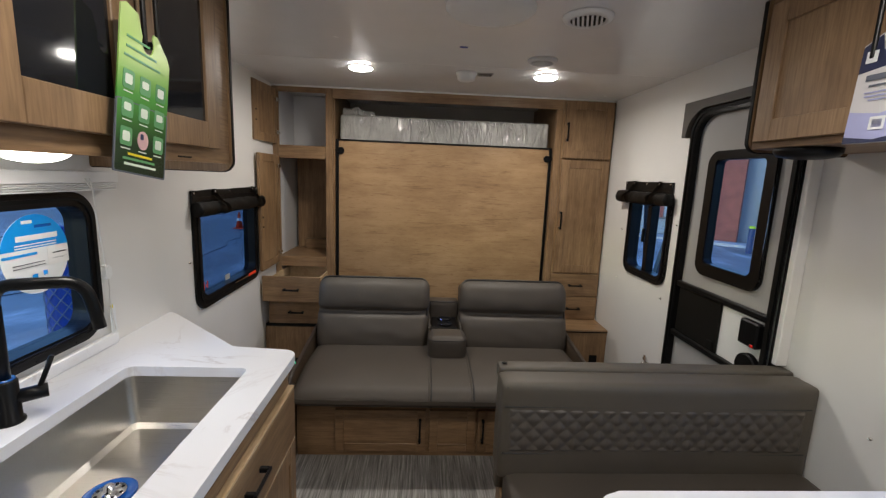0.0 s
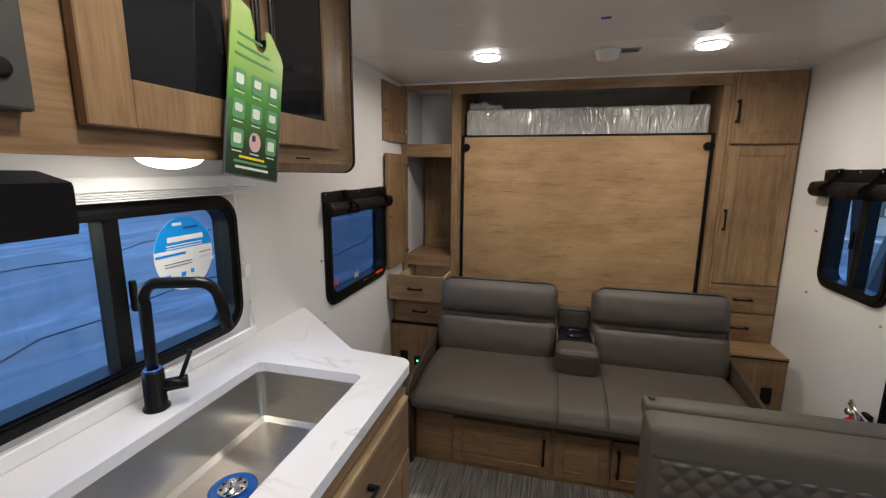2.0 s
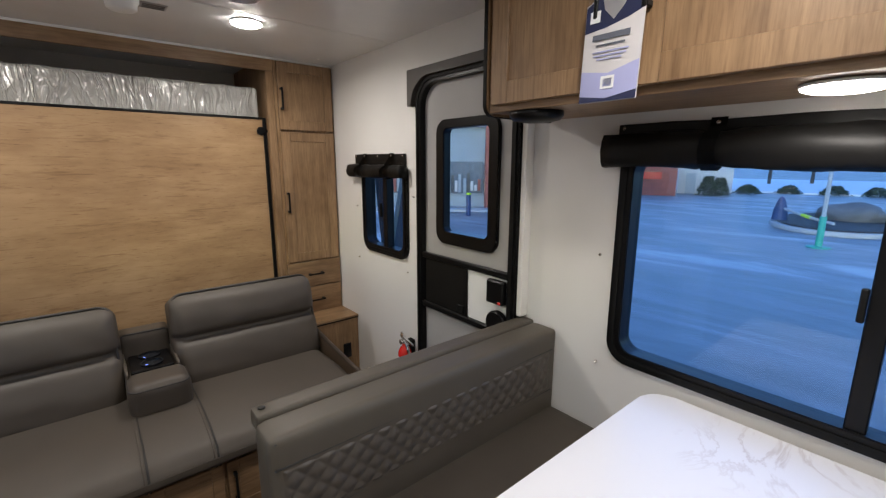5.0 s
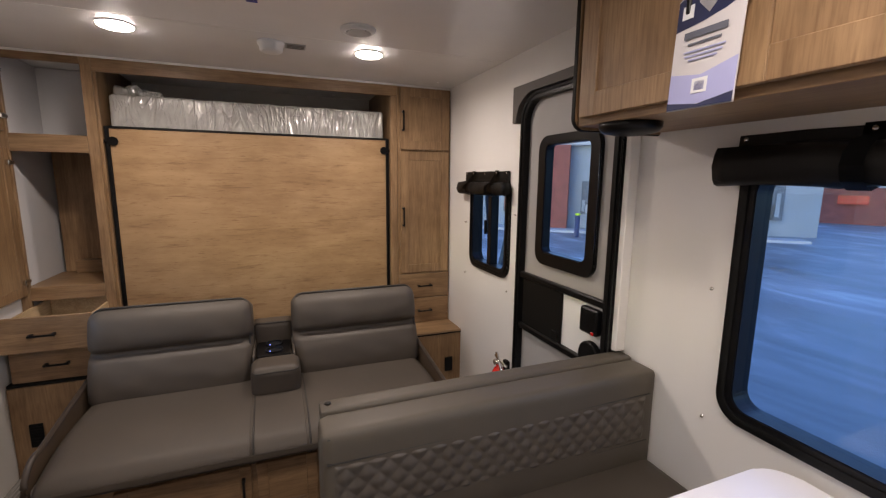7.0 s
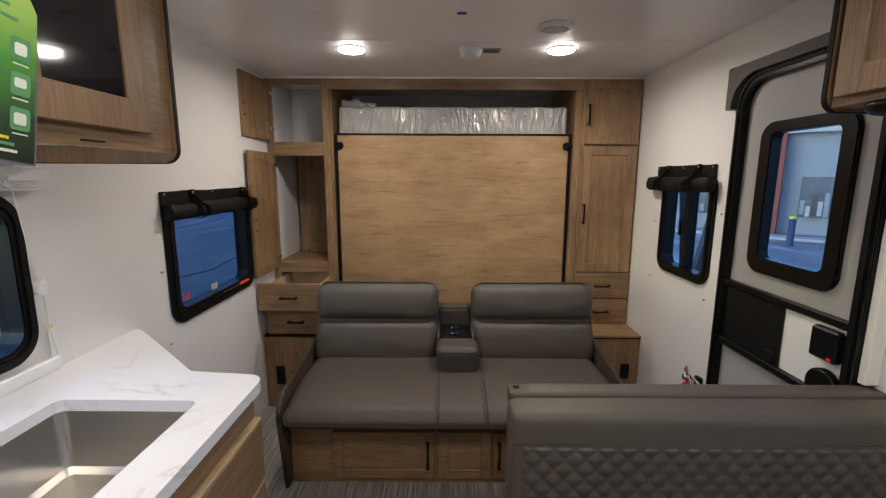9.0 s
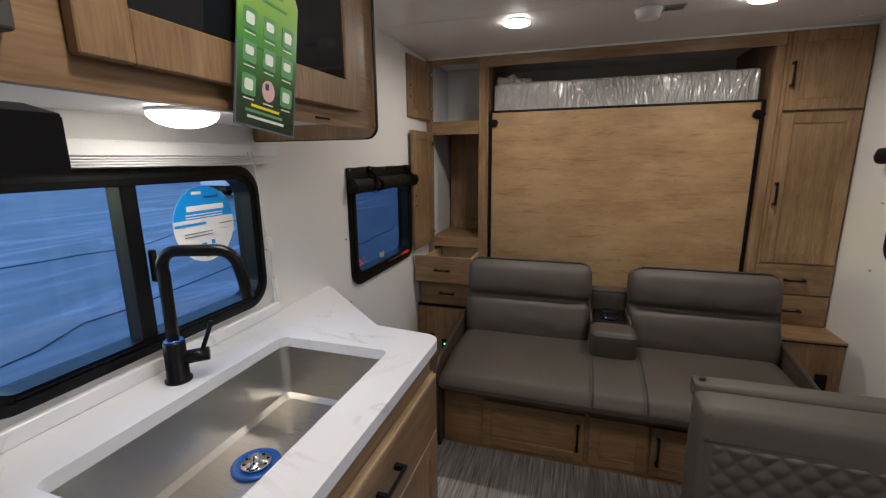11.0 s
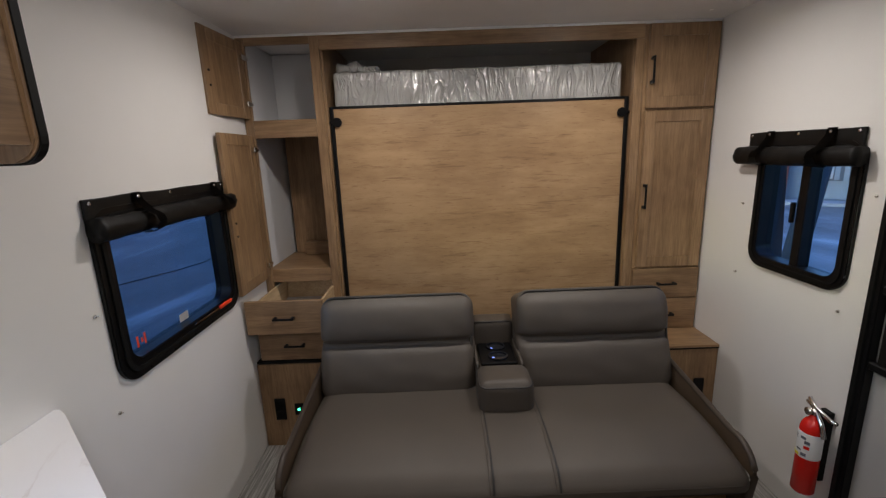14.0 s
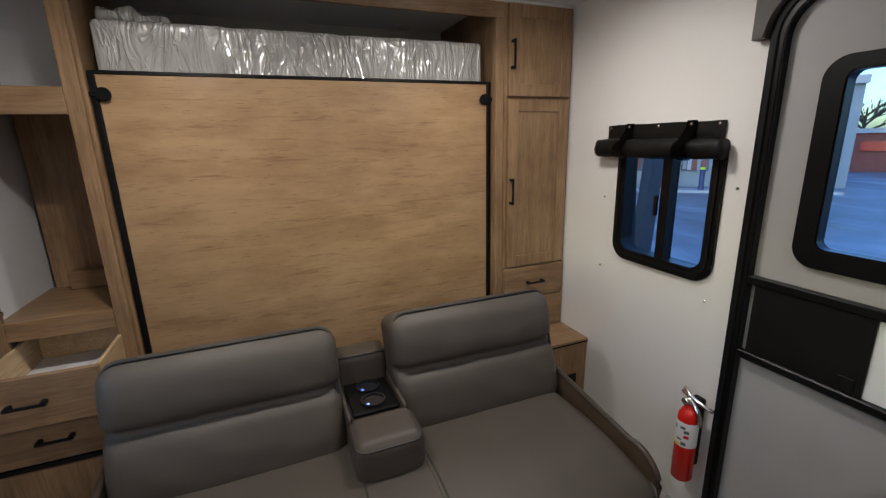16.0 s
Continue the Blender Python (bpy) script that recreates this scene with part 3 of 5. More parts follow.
def open_door(parent, z0, h, ang, w=0.335):
    m = Matrix.Translation((-0.962, F - 0.006, z0)) @ Matrix.Rotation(radians(ang), 4, "Z") @ Matrix.Translation((0, -0.02, 0))
    d = shaker(parent, "door", m, w, h, WOOD_Z, 0.05)
    # the inner face carries hinges and the pull's screws
    for zz in (0.07, h - 0.07):
        bm = bmesh.new()
        box(bm, 0.0, 0.035, 0.019, 0.034, zz - 0.012, zz + 0.012, 0.003, 1)
        box(bm, -0.02, 0.008, 0.022, 0.032, zz - 0.008, zz + 0.008, 0.002, 1)
        bm.transform(m)
        part("hinge", bm, BRASS, d, "nickel cup hinge")
    for k in (-0.03, 0.03):
        bm = bmesh.new()
        cyl(bm, (w - 0.03, 0.021, h * 0.42 + k), 0.005, 0.005, 0.005, "y", 8)
        bm.transform(m)
        part("screw_head", bm, BLACK, d)
    return d


open_door(lt, 1.667, 0.35, -94.5)
open_door(lt, 0.86, 0.73, -90)


def drawer(parent, x0, x1, z0, z1, y, depth, mat=WOOD_X, handle=0.10, boxed=True):
    d = part("drawer_front", B(x0, x1, y, y + 0.019, z0, z1), mat, parent)
    bar_handle(d, Matrix.Translation(((x0 + x1) / 2 + 0.0, y, (z0 + z1) / 2)) @ TURN_H, handle)
    if boxed:
        bm = bmesh.new()
        xa, xb, zt, zb = x0 + 0.025, x1 - 0.02, z1 - 0.025, z0 + 0.02
        box(bm, xa, xa + 0.012, y + 0.0195, y + depth, zb, zt, 0.001, 1)
        box(bm, xb - 0.012, xb, y + 0.0195, y + depth, zb, zt, 0.001, 1)
        box(bm, xa + 0.012, xb - 0.012, y + 0.0195, y + 0.031, zb, zt - 0.002, 0.001, 1)
        box(bm, xa + 0.012, xb - 0.012, y + depth - 0.012, y + depth, zb, zt - 0.002, 0.001, 1)
        part("drawer_box", bm, PALE, d, "pale plywood drawer box")
        part("drawer_bottom", B(xa + 0.0125, xb - 0.0125, y + 0.0315, y + depth - 0.0125, zb + 0.004, zb + 0.010, bev=0), WHITE_IN, d)
    return d


drawer(lt, -0.985, -0.617, 0.655, 0.820, 3.010, 0.48)
drawer(lt, -0.975, -0.612, 0.482, 0.645, 3.090, 0.45)
lb = thing("left_bench_cabinet", (-0.82, 3.08, 0), "low brown wooden cabinet with vent and switch", "cabinet")
part("front", B(-0.997, -0.60, 3.08, 3.098, 0.0, 0.462), WOOD_Z, lb)
part("top", B(-0.997, -0.60, 3.085, F + 0.02, 0.463, 0.478), RUBBER, lb, "dark gap board")
part("body", B(-0.997, -0.62, 3.099, YE - 0.01, 0.0, 0.461, bev=0), WOOD_Z, lb)
bm = bmesh.new()
box(bm, -0.932, -0.878, 3.072, 3.0795, 0.155, 0.275, 0.002, 1)
v = part("vent_grille", bm, BLACK, lb, "black plastic vent")
for k in range(7):
    part("slat", B(-0.927, -0.883, 3.0685, 3.0718, 0.166 + k * 0.015, 0.172 + k * 0.015, bev=0), RUBBER, v)
sw = part("switch_plate", B(-0.832, -0.785, 3.072, 3.0795, 0.18, 0.245, bev=0.002), BLACK, lb, "black switch with green light")
part("indicator", B(-0.815, -0.803, 3.0695, 3.0718, 0.207, 0.219, bev=0), LED_G, sw)

# closed tower beside the right wall
rt = thing("tall_pantry_cabinet", (1.15, F, 0), "tall brown wooden cabinet with closed shaker doors", "cabinet")
part("body", B(0.970, WR - 0.002, F + 0.001, YE - 0.003, 0.48, ZC - 0.013, bev=0.001), WOOD_Z, rt)
d = shaker(rt, "upper_door", Matrix.Translation((0.985, F - 0.0195, 1.650)), 0.335, 0.384, WOOD_Z)
bar_handle(d, Matrix.Translation((1.000, F - 0.0195, 1.825)), 0.125)
d = shaker(rt, "lower_door", Matrix.Translation((0.985, F - 0.0195, 0.838)), 0.335, 0.80, WOOD_Z)
bar_handle(d, Matrix.Translation((1.000, F - 0.0195, 1.218)), 0.125)
drawer(rt, 0.972, 1.326, 0.664, 0.828, F - 0.0195, 0.3, boxed=False)
drawer(rt, 0.972, 1.326, 0.486, 0.656, F - 0.0195, 0.3, boxed=False)
rb = thing("right_bench_cabinet", (1.15, 3.08, 0), "low brown wooden ledge cabinet with dark edge", "cabinet")
part("front", B(0.978, WR - 0.002, 3.085, 3.10, 0.0, 0.462), WOOD_Z, rb)
part("body", B(0.978, WR - 0.002, 3.101, YE - 0.01, 0.0, 0.461, bev=0), WOOD_Z, rb)
part("top", B(0.96, WR - 0.002, 3.078, F + 0.0, 0.4705, 0.4835), WOOD_X, rb)
part("edge_band", B(0.96, WR - 0.002, 3.079, F, 0.4625, 0.470, bev=0), RUBBER, rb, "dark edge band")
part("outlet", B(1.22, 1.275, 3.078, 3.0845, 0.20, 0.30, bev=0.003), BLACK, rb, "black outlet")

# ---- sofa ----
sofa = thing("sofa", (0.18, 2.7, 0), "grey leather two-seat sofa on brown wooden base", "sofa")
part("base", B(-0.602, 0.948, 2.40, 3.05, 0.0, 0.292), WOOD_X, sofa, "brown wooden storage base")


def base_door(x0, x1, hx):
    d = shaker(sofa, "base_door", Matrix.Translation((x0, 2.3805, 0.035)), x1 - x0, 0.238, WOOD_X, 0.045)
    bar_handle(d, Matrix.Translation((hx, 2.3805, 0.165)), 0.13)


base_door(-0.40, 0.075, 0.045)
d = shaker(sofa, "base_door", Matrix.Translation((0.095, 2.3805, 0.035)), 0.245, 0.238, WOOD_X, 0.045)
base_door(0.352, 0.90, 0.378)


def seat_warp(p):
    k = max(0.0, (2.62 - p.y) / 0.32)
    if p.y < 2.5 and p.z < 0.37:
        p = Vector((p.x, p.y + (0.37 - p.z) * 1.25, p.z))
    z = p.z - 0.030 * k * k * (p.z > 0.40) + 0.012 * (p.z > 0.40) * math.sin(min(1, max(0, (p.y - 2.3) / 0.55)) * math.pi)
    return Vector((p.x, p.y, z))


part("seat_cushion", cushion(-0.600, 0.946, 2.262, 2.96, 0.288, 0.462, 0.062, 34, seat_warp, 0.004), LEATHER, sofa, "", True)
for x in (0.0895, 0.305):
    pts = [(x, 2.2615, 0.335), (x, 2.2615, 0.365)] + [(x, 2.323 - 0.0625 * math.cos(radians(a)), 0.40 + 0.0625 * math.sin(radians(a))) for a in range(0, 91, 15)] + [(x, y, 0.4635) for y in (2.42, 2.50, 2.58, 2.66, 2.74, 2.82)]
    pts = [seat_warp(Vector(q)) for q in pts]
    for off in (-0.006, 0.006):
        bm = bmesh.new()
        tube(bm, [q + Vector((off, 0, 0)) for q in pts], 0.0042, 7)
        part("seam_welt", bm, LEATHER if off < 0 else LEATHER_D, sofa, "", True)


def back_warp(p):
    t = (p.z - 0.42) / 0.41
    y = p.y + 0.12 * t
    front = p.y < 2.85
    if front:
        y += 0.034 * math.exp(-((p.z - 0.657) / 0.016) ** 2) - 0.018 * math.sin(max(0.0, min(1.0, (p.z - 0.665) / 0.195)) * math.pi) - 0.016 * math.sin(max(0.0, min(1.0, (p.z - 0.43) / 0.22)) * math.pi)
        y += 0.004 * noise.noise(Vector((p.x * 9, p.z * 16, 2)))
    z = p.z - max(0.0, p.y - 2.81) * 0.45 * max(0.0, (p.z - 0.73) / 0.13)
    return Vector((p.x, y, z))


for x0, x1 in ((-0.597, 0.083), (0.277, 0.949)):
    b = part("backrest", cushion(x0, x1, 2.768, 2.98, 0.42, 0.857, 0.055, 44, back_warp, 0.004), LEATHER, sofa, "", True)
    pts = []
    for q in rrect(x0 + 0.012, x1 - 0.012, 0.46, 0.852, (0.01, 0.01, 0.05, 0.05), 5):
        t = (q[1] - 0.42) / 0.41
        pts.append((q[0], 2.795 + 0.12 * t, q[1] + 0.003))
    pts = pts[11:25]
    bm = bmesh.new()
    tube(bm, [pts[0]] + pts, 0.0055, 7)
    part("piping", bm, LEATHER_D, b, "dark piping", True)
cb = part("console_back", cushion(0.080, 0.280, 2.99, 3.10, 0.44, 0.69, 0.02, 10), LEATHER, sofa, "", True)
bm = bmesh.new()
tube(bm, [(0.085, 2.995, 0.50), (0.085, 2.995, 0.67), (0.10, 2.995, 0.686), (0.26, 2.995, 0.686), (0.275, 2.995, 0.67), (0.275, 2.995, 0.50)], 0.0045, 7)
part("piping", bm, LEATHER_D, cb, "dark piping", True)
for x0, x1 in ((0.082, 0.0945), (0.2685, 0.281)):
    part("console_side", cushion(x0, x1, 2.745, 2.99, 0.44, 0.604, 0.005, 6), LEATHER, sofa, "", True)
con = part("console", B(0.095, 0.268, 2.72, 2.99, 0.44, 0.578, bev=0.01, seg=2), LEATHER, sofa)
pad = part("armrest_pad", cushion(0.081, 0.295, 2.590, 2.762, 0.450, 0.596, 0.034, 14, None, 0.005), LEATHER, sofa, "", True)
bm = bmesh.new()
loop = [(p[0], p[1], 0.576) for p in rrect(0.083, 0.293, 2.593, 2.759, 0.036, 5)]
tube(bm, loop + loop[:2], 0.004, 7)
part("piping", bm, LEATHER_D, pad, "", True)
tray = part("cup_tray", B(0.103, 0.260, 2.766, 2.965, 0.5785, 0.594, bev=0.004), BLACK, con, "black cup holder tray")
for yy in (2.822, 2.915):
    bm = bmesh.new()
    ring(bm, "z", [(0.183 + 0.043 * math.cos(a), yy + 0.040 * math.sin(a)) for a in np.linspace(0, 6.283, 25)[:-1]], [(0.183 + 0.036 * math.cos(a), yy + 0.033 * math.sin(a)) for a in np.linspace(0, 6.283, 25)[:-1]], 0.5945, 0.602, 0.001)
    part("cup_ring", bm, DARKGLASS, con, "glossy black cup holder ring")
    bm = bmesh.new()
    cyl(bm, (0.183, yy, 0.5955), 0.034, 0.034, 0.002, "z", 24)
    part("cup_well", bm, DARKGLASS, con)
    bm = bmesh.new()
    cyl(bm, (0.160, yy - 0.022, 0.5985), 0.006, 0.006, 0.003, "z", 10)
    part("blue_light", bm, LED_B, con, "small blue light")
for x0, x1, nm in ((-0.626, -0.606, "left_arm"), (0.952, 0.972, "right_arm")):
    bm = bmesh.new()
    prof = [(3.0, 0.0), (3.0, 0.535), (2.93, 0.535)] + [(2.405 + 0.10 * math.cos(radians(a)), 0.375 + 0.10 * math.sin(radians(a))) for a in range(75, 181, 12)] + [(2.365, 0.0)]
    prism(bm, "x", prof, x0, x1, 0.002)
    a = part(nm, bm, ARMWOOD, sofa, "thin dark wooden arm panel")
    path = [((x0 + x1) / 2, y, z) for y, z in prof[1:]]
    bm = bmesh.new()
    tube(bm, path, 0.0115, 8)
    part("edge_trim", bm, TRIM, a, "dark brown rounded edge trim", True)

# ---- dinette ----
din = thing("dinette_bench", (0.82, 1.6, 0), "grey quilted leather dinette bench with backrest", "bench")
part("bench_base", B(0.33, WR2 - 0.003, 1.12, 1.73, 0.0, 0.38), WOOD_X, din, "wooden bench box")
part("seat_cushion", cushion(0.318, WR2 - 0.004, 1.08, 1.60, 0.381, 0.532, 0.03, 14, None, 0.005), LEATHER, din, "", True)
part("back_board", B(0.316, WR2 - 0.003, 1.685, 1.735, 0.38, 0.842, bev=0.008, seg=3), BENCH_LIT, din, "upholstered rear board")
part("back_cap", cushion(0.305, WR2 - 0.004, 1.674, 1.740, 0.80, 0.852, 0.012, 8), BENCH_LIT, din, "", True)
bm = bmesh.new()
lathe(bm, (0.327, 1.712, 0.852), [(0.009, 0), (0.008, 0.003), (0.003, 0.005)], "z", 14)
part("button", bm, LEATHER_D, din, "", True)
part("back_cushion", cushion(0.296, WR2 - 0.004, 1.565, 1.673, 0.505, 0.847, 0.020, 18, None, 0.003), BENCH_LIT, din, "", True)
nx, nz = 330, 60
qx0, qx1, qz0, qz1 = 0.322, 1.325, 0.612, 0.762
verts, faces = [], []
for j in range(nz + 1):
    for i in range(nx + 1):
        x, z = qx0 + (qx1 - qx0) * i / nx, qz0 + (qz1 - qz0) * j / nz
        u, w = (x - qx0) / 0.0275, (z - qz0) / 0.0283
        a, c = abs(math.sin(math.pi * (u + w) / 2)), abs(math.sin(math.pi * (u - w) / 2))
        edge = min(1, i / 4, (nx - i) / 4, j / 3, (nz - j) / 3)
        verts.append((x, 1.5635 - edge * 0.0050 * (a * c) ** 0.9 + 0.002 * (1 - edge), z))
for j in range(nz):
    for i in range(nx):
        k = j * (nx + 1) + i
        faces.append((k, k + 1, k + nx + 2, k + nx + 1))
me = bpy.data.meshes.new("quilted_panel")
me.from_pydata([Vector(q) - Vector((0.82, 1.6, 0)) for q in verts], [], faces)
me.materials.append(QUILT_LIT)
for q in me.polygons:
    q.use_smooth = True
qp = new("quilted_panel", me)
qp.parent = din
qp["label"] = "diamond-quilted leather inset"
for pts in ([(0.306, 1.566, 0.769), (WR2 - 0.030, 1.566, 0.769)], [(0.306, 1.566, 0.604), (WR2 - 0.030, 1.566, 0.604)], [(0.310, 1.5705, 0.832), (WR2 - 0.030, 1.5705, 0.832)], [(0.307, 1.581, 0.525), (0.307, 1.581, 0.828)]):
    bm = bmesh.new()
    tube(bm, pts, 0.003, 6)
    part("seam_welt", bm, LEATHER_D, din)

table = thing("dinette_table", (0.88, 0.85, 0), "white marble-look dinette table with rounded corners", "table")
bm = bmesh.new()
prism(bm, "z", rrect(0.44, 1.342, 0.42, 1.192, 0.07, 8), 0.742, 0.770, 0.004)
part("tabletop", bm, STONE, table)
bm = bmesh.new()
lathe(bm, (0.95, 0.80, 0), [(0.09, 0), (0.09, 0.01), (0.03, 0.03), (0.03, 0.71), (0.07, 0.7415)], "z", 20)
part("pedestal", bm, CHROME, table)

# ---- kitchen side ----
cab = thing("kitchen_base_cabinet", (-0.7, 0.7, 0), "brown wooden kitchen base cabinet with drawers", "cabinet")
SX0, SX1, SY0, SY1, SZ = -0.835, -0.485, 0.905, 1.538, 0.712
part("side_panel", B(-0.995, -0.456, -0.28, -0.26, 0.0, 0.868), WOOD_Z, cab)
part("side_panel", B(-0.995, -0.456, 1.638, 1.656, 0.0, 0.868), WOOD_Z, cab)
part("face_frame", B(-0.455, -0.4035, -0.28, 1.650, 0.0, 0.868), WOOD_Y, cab)
for y0, y1 in ((1.05, 1.645), (0.44, 1.04), (-0.26, 0.43)):
    d = part("drawer_front", B(-0.403, -0.383, y0, y1, 0.612, 0.785), WOOD_Y, cab)
    part("edge_strip", B(-0.403, -0.383, y0, y1, 0.7855, 0.793, bev=0.001), PALE, d, "pale raw top edge")
    bar_handle(d, Matrix.Translation((-0.383, (y0 + y1) / 2 - 0.06, 0.715)) @ ROT_L @ TURN_H, 0.11)
    d = shaker(cab, "door", Matrix.Translation((-0.383, y0, 0.06)) @ ROT_L, y1 - y0, 0.54, WOOD_Z)
    bar_handle(d, Matrix.Translation((-0.383, y0 + 0.03, 0.45)) @ ROT_L, 0.12)
    part("edge_strip", B(-0.402, -0.384, y0, y1, 0.6005, 0.607, bev=0), PALE, d)

ctr = thing("countertop", (-0.68, 0.7, 0.87), "white marble-look kitchen countertop with angled end", "countertop")
outer = [(-0.998, -0.28), (-0.378, -0.28)] + [(-0.428 + 0.05 * math.cos(radians(a)), 1.632 + 0.05 * math.sin(radians(a))) for a in range(0, 91, 15)] + [(-0.60, 1.70), (-0.955, 2.015), (-0.985, 2.035), (-0.998, 2.035)]
bm = bmesh.new()
k = rrect(SX0, SX1, SY0, SY1, 0.022, 5)
edges = []
for loop, z in ((outer, 0.9), (k, 0.9)):
    vs = [bm.verts.new((*p, z)) for p in loop]
    edges += [bm.edges.new((vs[i], vs[(i + 1) % len(vs)])) for i in range(len(vs))]
bmesh.ops.triangle_fill(bm, edges=edges, use_beauty=True)
bmesh.ops.solidify(bm, geom=bm.faces[:], thickness=0.030)
zmid = sum(v.co.z for v in bm.verts) / len(bm.verts)
if zmid > 0.9:
    bmesh.ops.translate(bm, vec=(0, 0, -0.030), verts=bm.verts)
part("counter_slab", bm, STONE, ctr)
part("backsplash", B(-0.998, -0.980, -0.28, 1.72, 0.9005, 0.938, bev=0.003), STONE, ctr, "low white backsplash strip")

sink = thing("kitchen_sink", (-0.66, 1.22, SZ), "undermount brushed stainless steel sink", "sink")
bm = bmesh.new()
rim, bot = rrect(SX0 - 0.006, SX1 + 0.006, SY0 - 0.006, SY1 + 0.006, 0.024, 6), rrect(SX0 + 0.008, SX1 - 0.008, SY0 + 0.008, SY1 - 0.008, 0.018, 6)
bot2 = rrect(SX0 + 0.022, SX1 - 0.022, SY0 + 0.022, SY1 - 0.022, 0.012, 6)
lv = [[bm.verts.new((*q, z)) for q in loop] for loop, z in ((rim, 0.869), (bot, SZ + 0.012), (bot2, SZ))]
for a, b in zip(lv, lv[1:]):
    for i in range(len(a)):
        j = (i + 1) % len(a)
        bm.faces.new((a[i], a[j], b[j], b[i]))
bm.faces.new(lv[-1])
part("basin", bm, STEEL, sink)
dr = bmesh.new()
lathe(dr, (-0.70, 1.245, SZ), [(0.056, 0.001), (0.056, 0.005), (0.050, 0.007), (0.042, 0.004), (0.036, 0.003)], "z", 32)
part("drain_film", dr, BLUE_RING, sink, "blue protective film round the drain", True)
dr = bmesh.new()
lathe(dr, (-0.70, 1.245, SZ), [(0.034, 0.0065), (0.034, 0.009), (0.022, 0.011), (0.012, 0.018), (0.010, 0.026), (0.004, 0.028)], "z", 28)
st = part("strainer", dr, CHROME, sink, "chrome basket strainer", True)
for a in range(0, 360, 45):
    dr = bmesh.new()
    cyl(dr, (-0.70 + 0.027 * math.cos(radians(a)), 1.245 + 0.027 * math.sin(radians(a)), SZ + 0.0105), 0.0035, 0.0035, 0.002, "z", 8)
    part("strainer_hole", dr, RUBBER, st)

fau = thing("faucet", (-0.905, 1.245, 0.9), "matte black high-arc kitchen faucet", "faucet")
bm = bmesh.new()
lathe(bm, (-0.905, 1.245, 0.9), [(0.030, 0), (0.030, 0.006), (0.025, 0.010), (0.024, 0.098), (0.021, 0.102)], "z", 24)
part("faucet_body", bm, BLACK, fau, "", True)
bm = bmesh.new()
lathe(bm, (-0.905, 1.245, 1.0025), [(0.0208, 0), (0.0208, 0.002)], "z", 24)
part("blue_band", bm, BLUE_RING, fau, "blue film band", True)
sx, sy = 0.93, 0.36
u = (sx, sy, 0)
c0 = Vector((-0.905, 1.245, 0))
P = lambda d, z: c0 + Vector(u) * d + Vector((0, 0, z))
pts = [P(0, 1.00), P(0, 1.06), P(0, 1.12), P(0, 1.17)] + [P(0.035 - 0.035 * math.cos(radians(a)), 1.185 + 0.035 * math.sin(radians(a))) for a in range(0, 91, 15)] + [P(0.08, 1.22), P(0.11, 1.22)] + [P(0.125 + 0.045 * math.sin(radians(a)), 1.175 + 0.045 * math.cos(radians(a))) for a in range(0, 86, 15)] + [P(0.178, 1.145), P(0.184, 1.105)]
bm = bmesh.new()
tube(bm, pts, 0.0135, 14)
part("spout", bm, BLACK, fau, "", True)
bm = bmesh.new()
tube(bm, [(-0.905, 1.245, 0.955), (-0.872, 1.272, 0.957), (-0.850, 1.290, 0.958)], 0.0165, 14)
hd = part("handle_hub", bm, BLACK, fau, "", True)
bm = bmesh.new()
tube(bm, [(-0.862, 1.280, 0.965), (-0.853, 1.288, 0.995), (-0.842, 1.300, 1.038)], 0.0055, 10)
part("lever", bm, BLACK, hd, "", True)

# overhead cabinets on the kitchen side
XO = -0.578
oc = thing("kitchen_overhead_cabinet", (-0.79, 0.8, 1.49), "brown wooden overhead cabinet with smoked glass doors", "cabinet")
bm = bmesh.new()
prism(bm, "y", [(-0.998, 1.527), (XO - 0.02, 1.527), (XO - 0.02, 1.503), (XO, 1.503), (XO, ZC - 0.002), (-0.998, ZC - 0.002)], -0.30, 1.684)
part("body", bm, WOOD_Y, oc)
part("end_panel", prism(bmesh.new(), "y", rrect(-0.998, XO + 0.006, 1.480, ZC - 0.001, (0.002, 0.035, 0.002, 0.002), 6), 1.685, 1.704, 0.003), WOOD_Z, oc)
bm = bmesh.new()
ring(bm, "y", rrect(-0.997, XO + 0.009, 1.477, ZC - 0.001, (0.002, 0.037, 0.002, 0.002), 6), rrect(-0.97, XO + 0.0062, 1.4798, ZC - 0.012, (0.002, 0.035, 0.002, 0.002), 6), 1.690, 1.702)
part("edge_trim", bm, RUBBER, oc, "dark edge trim")
for y0, y1, hy in ((0.910, 1.243, 1.225), (1.249, 1.585, 1.267)):
    d = shaker(oc, "glass_door", Matrix.Translation((XO + 0.0205, y0, 1.542)) @ ROT_L, y1 - y0, 0.466, WOOD_Z, 0.068, panel_mat=DARKGLASS)
    bar_handle(d, Matrix.Translation((XO + 0.0205, hy, 1.79)) @ ROT_L, 0.135)
part("underside", B(-0.985, XO - 0.03, -0.29, 1.68, 1.5225, 1.5265, bev=0), WHITEP, oc, "white underside board")
part("slot_pull", B(XO + 0.0005, XO + 0.002, 1.40, 1.46, 1.512, 1.516, bev=0), RUBBER, oc)

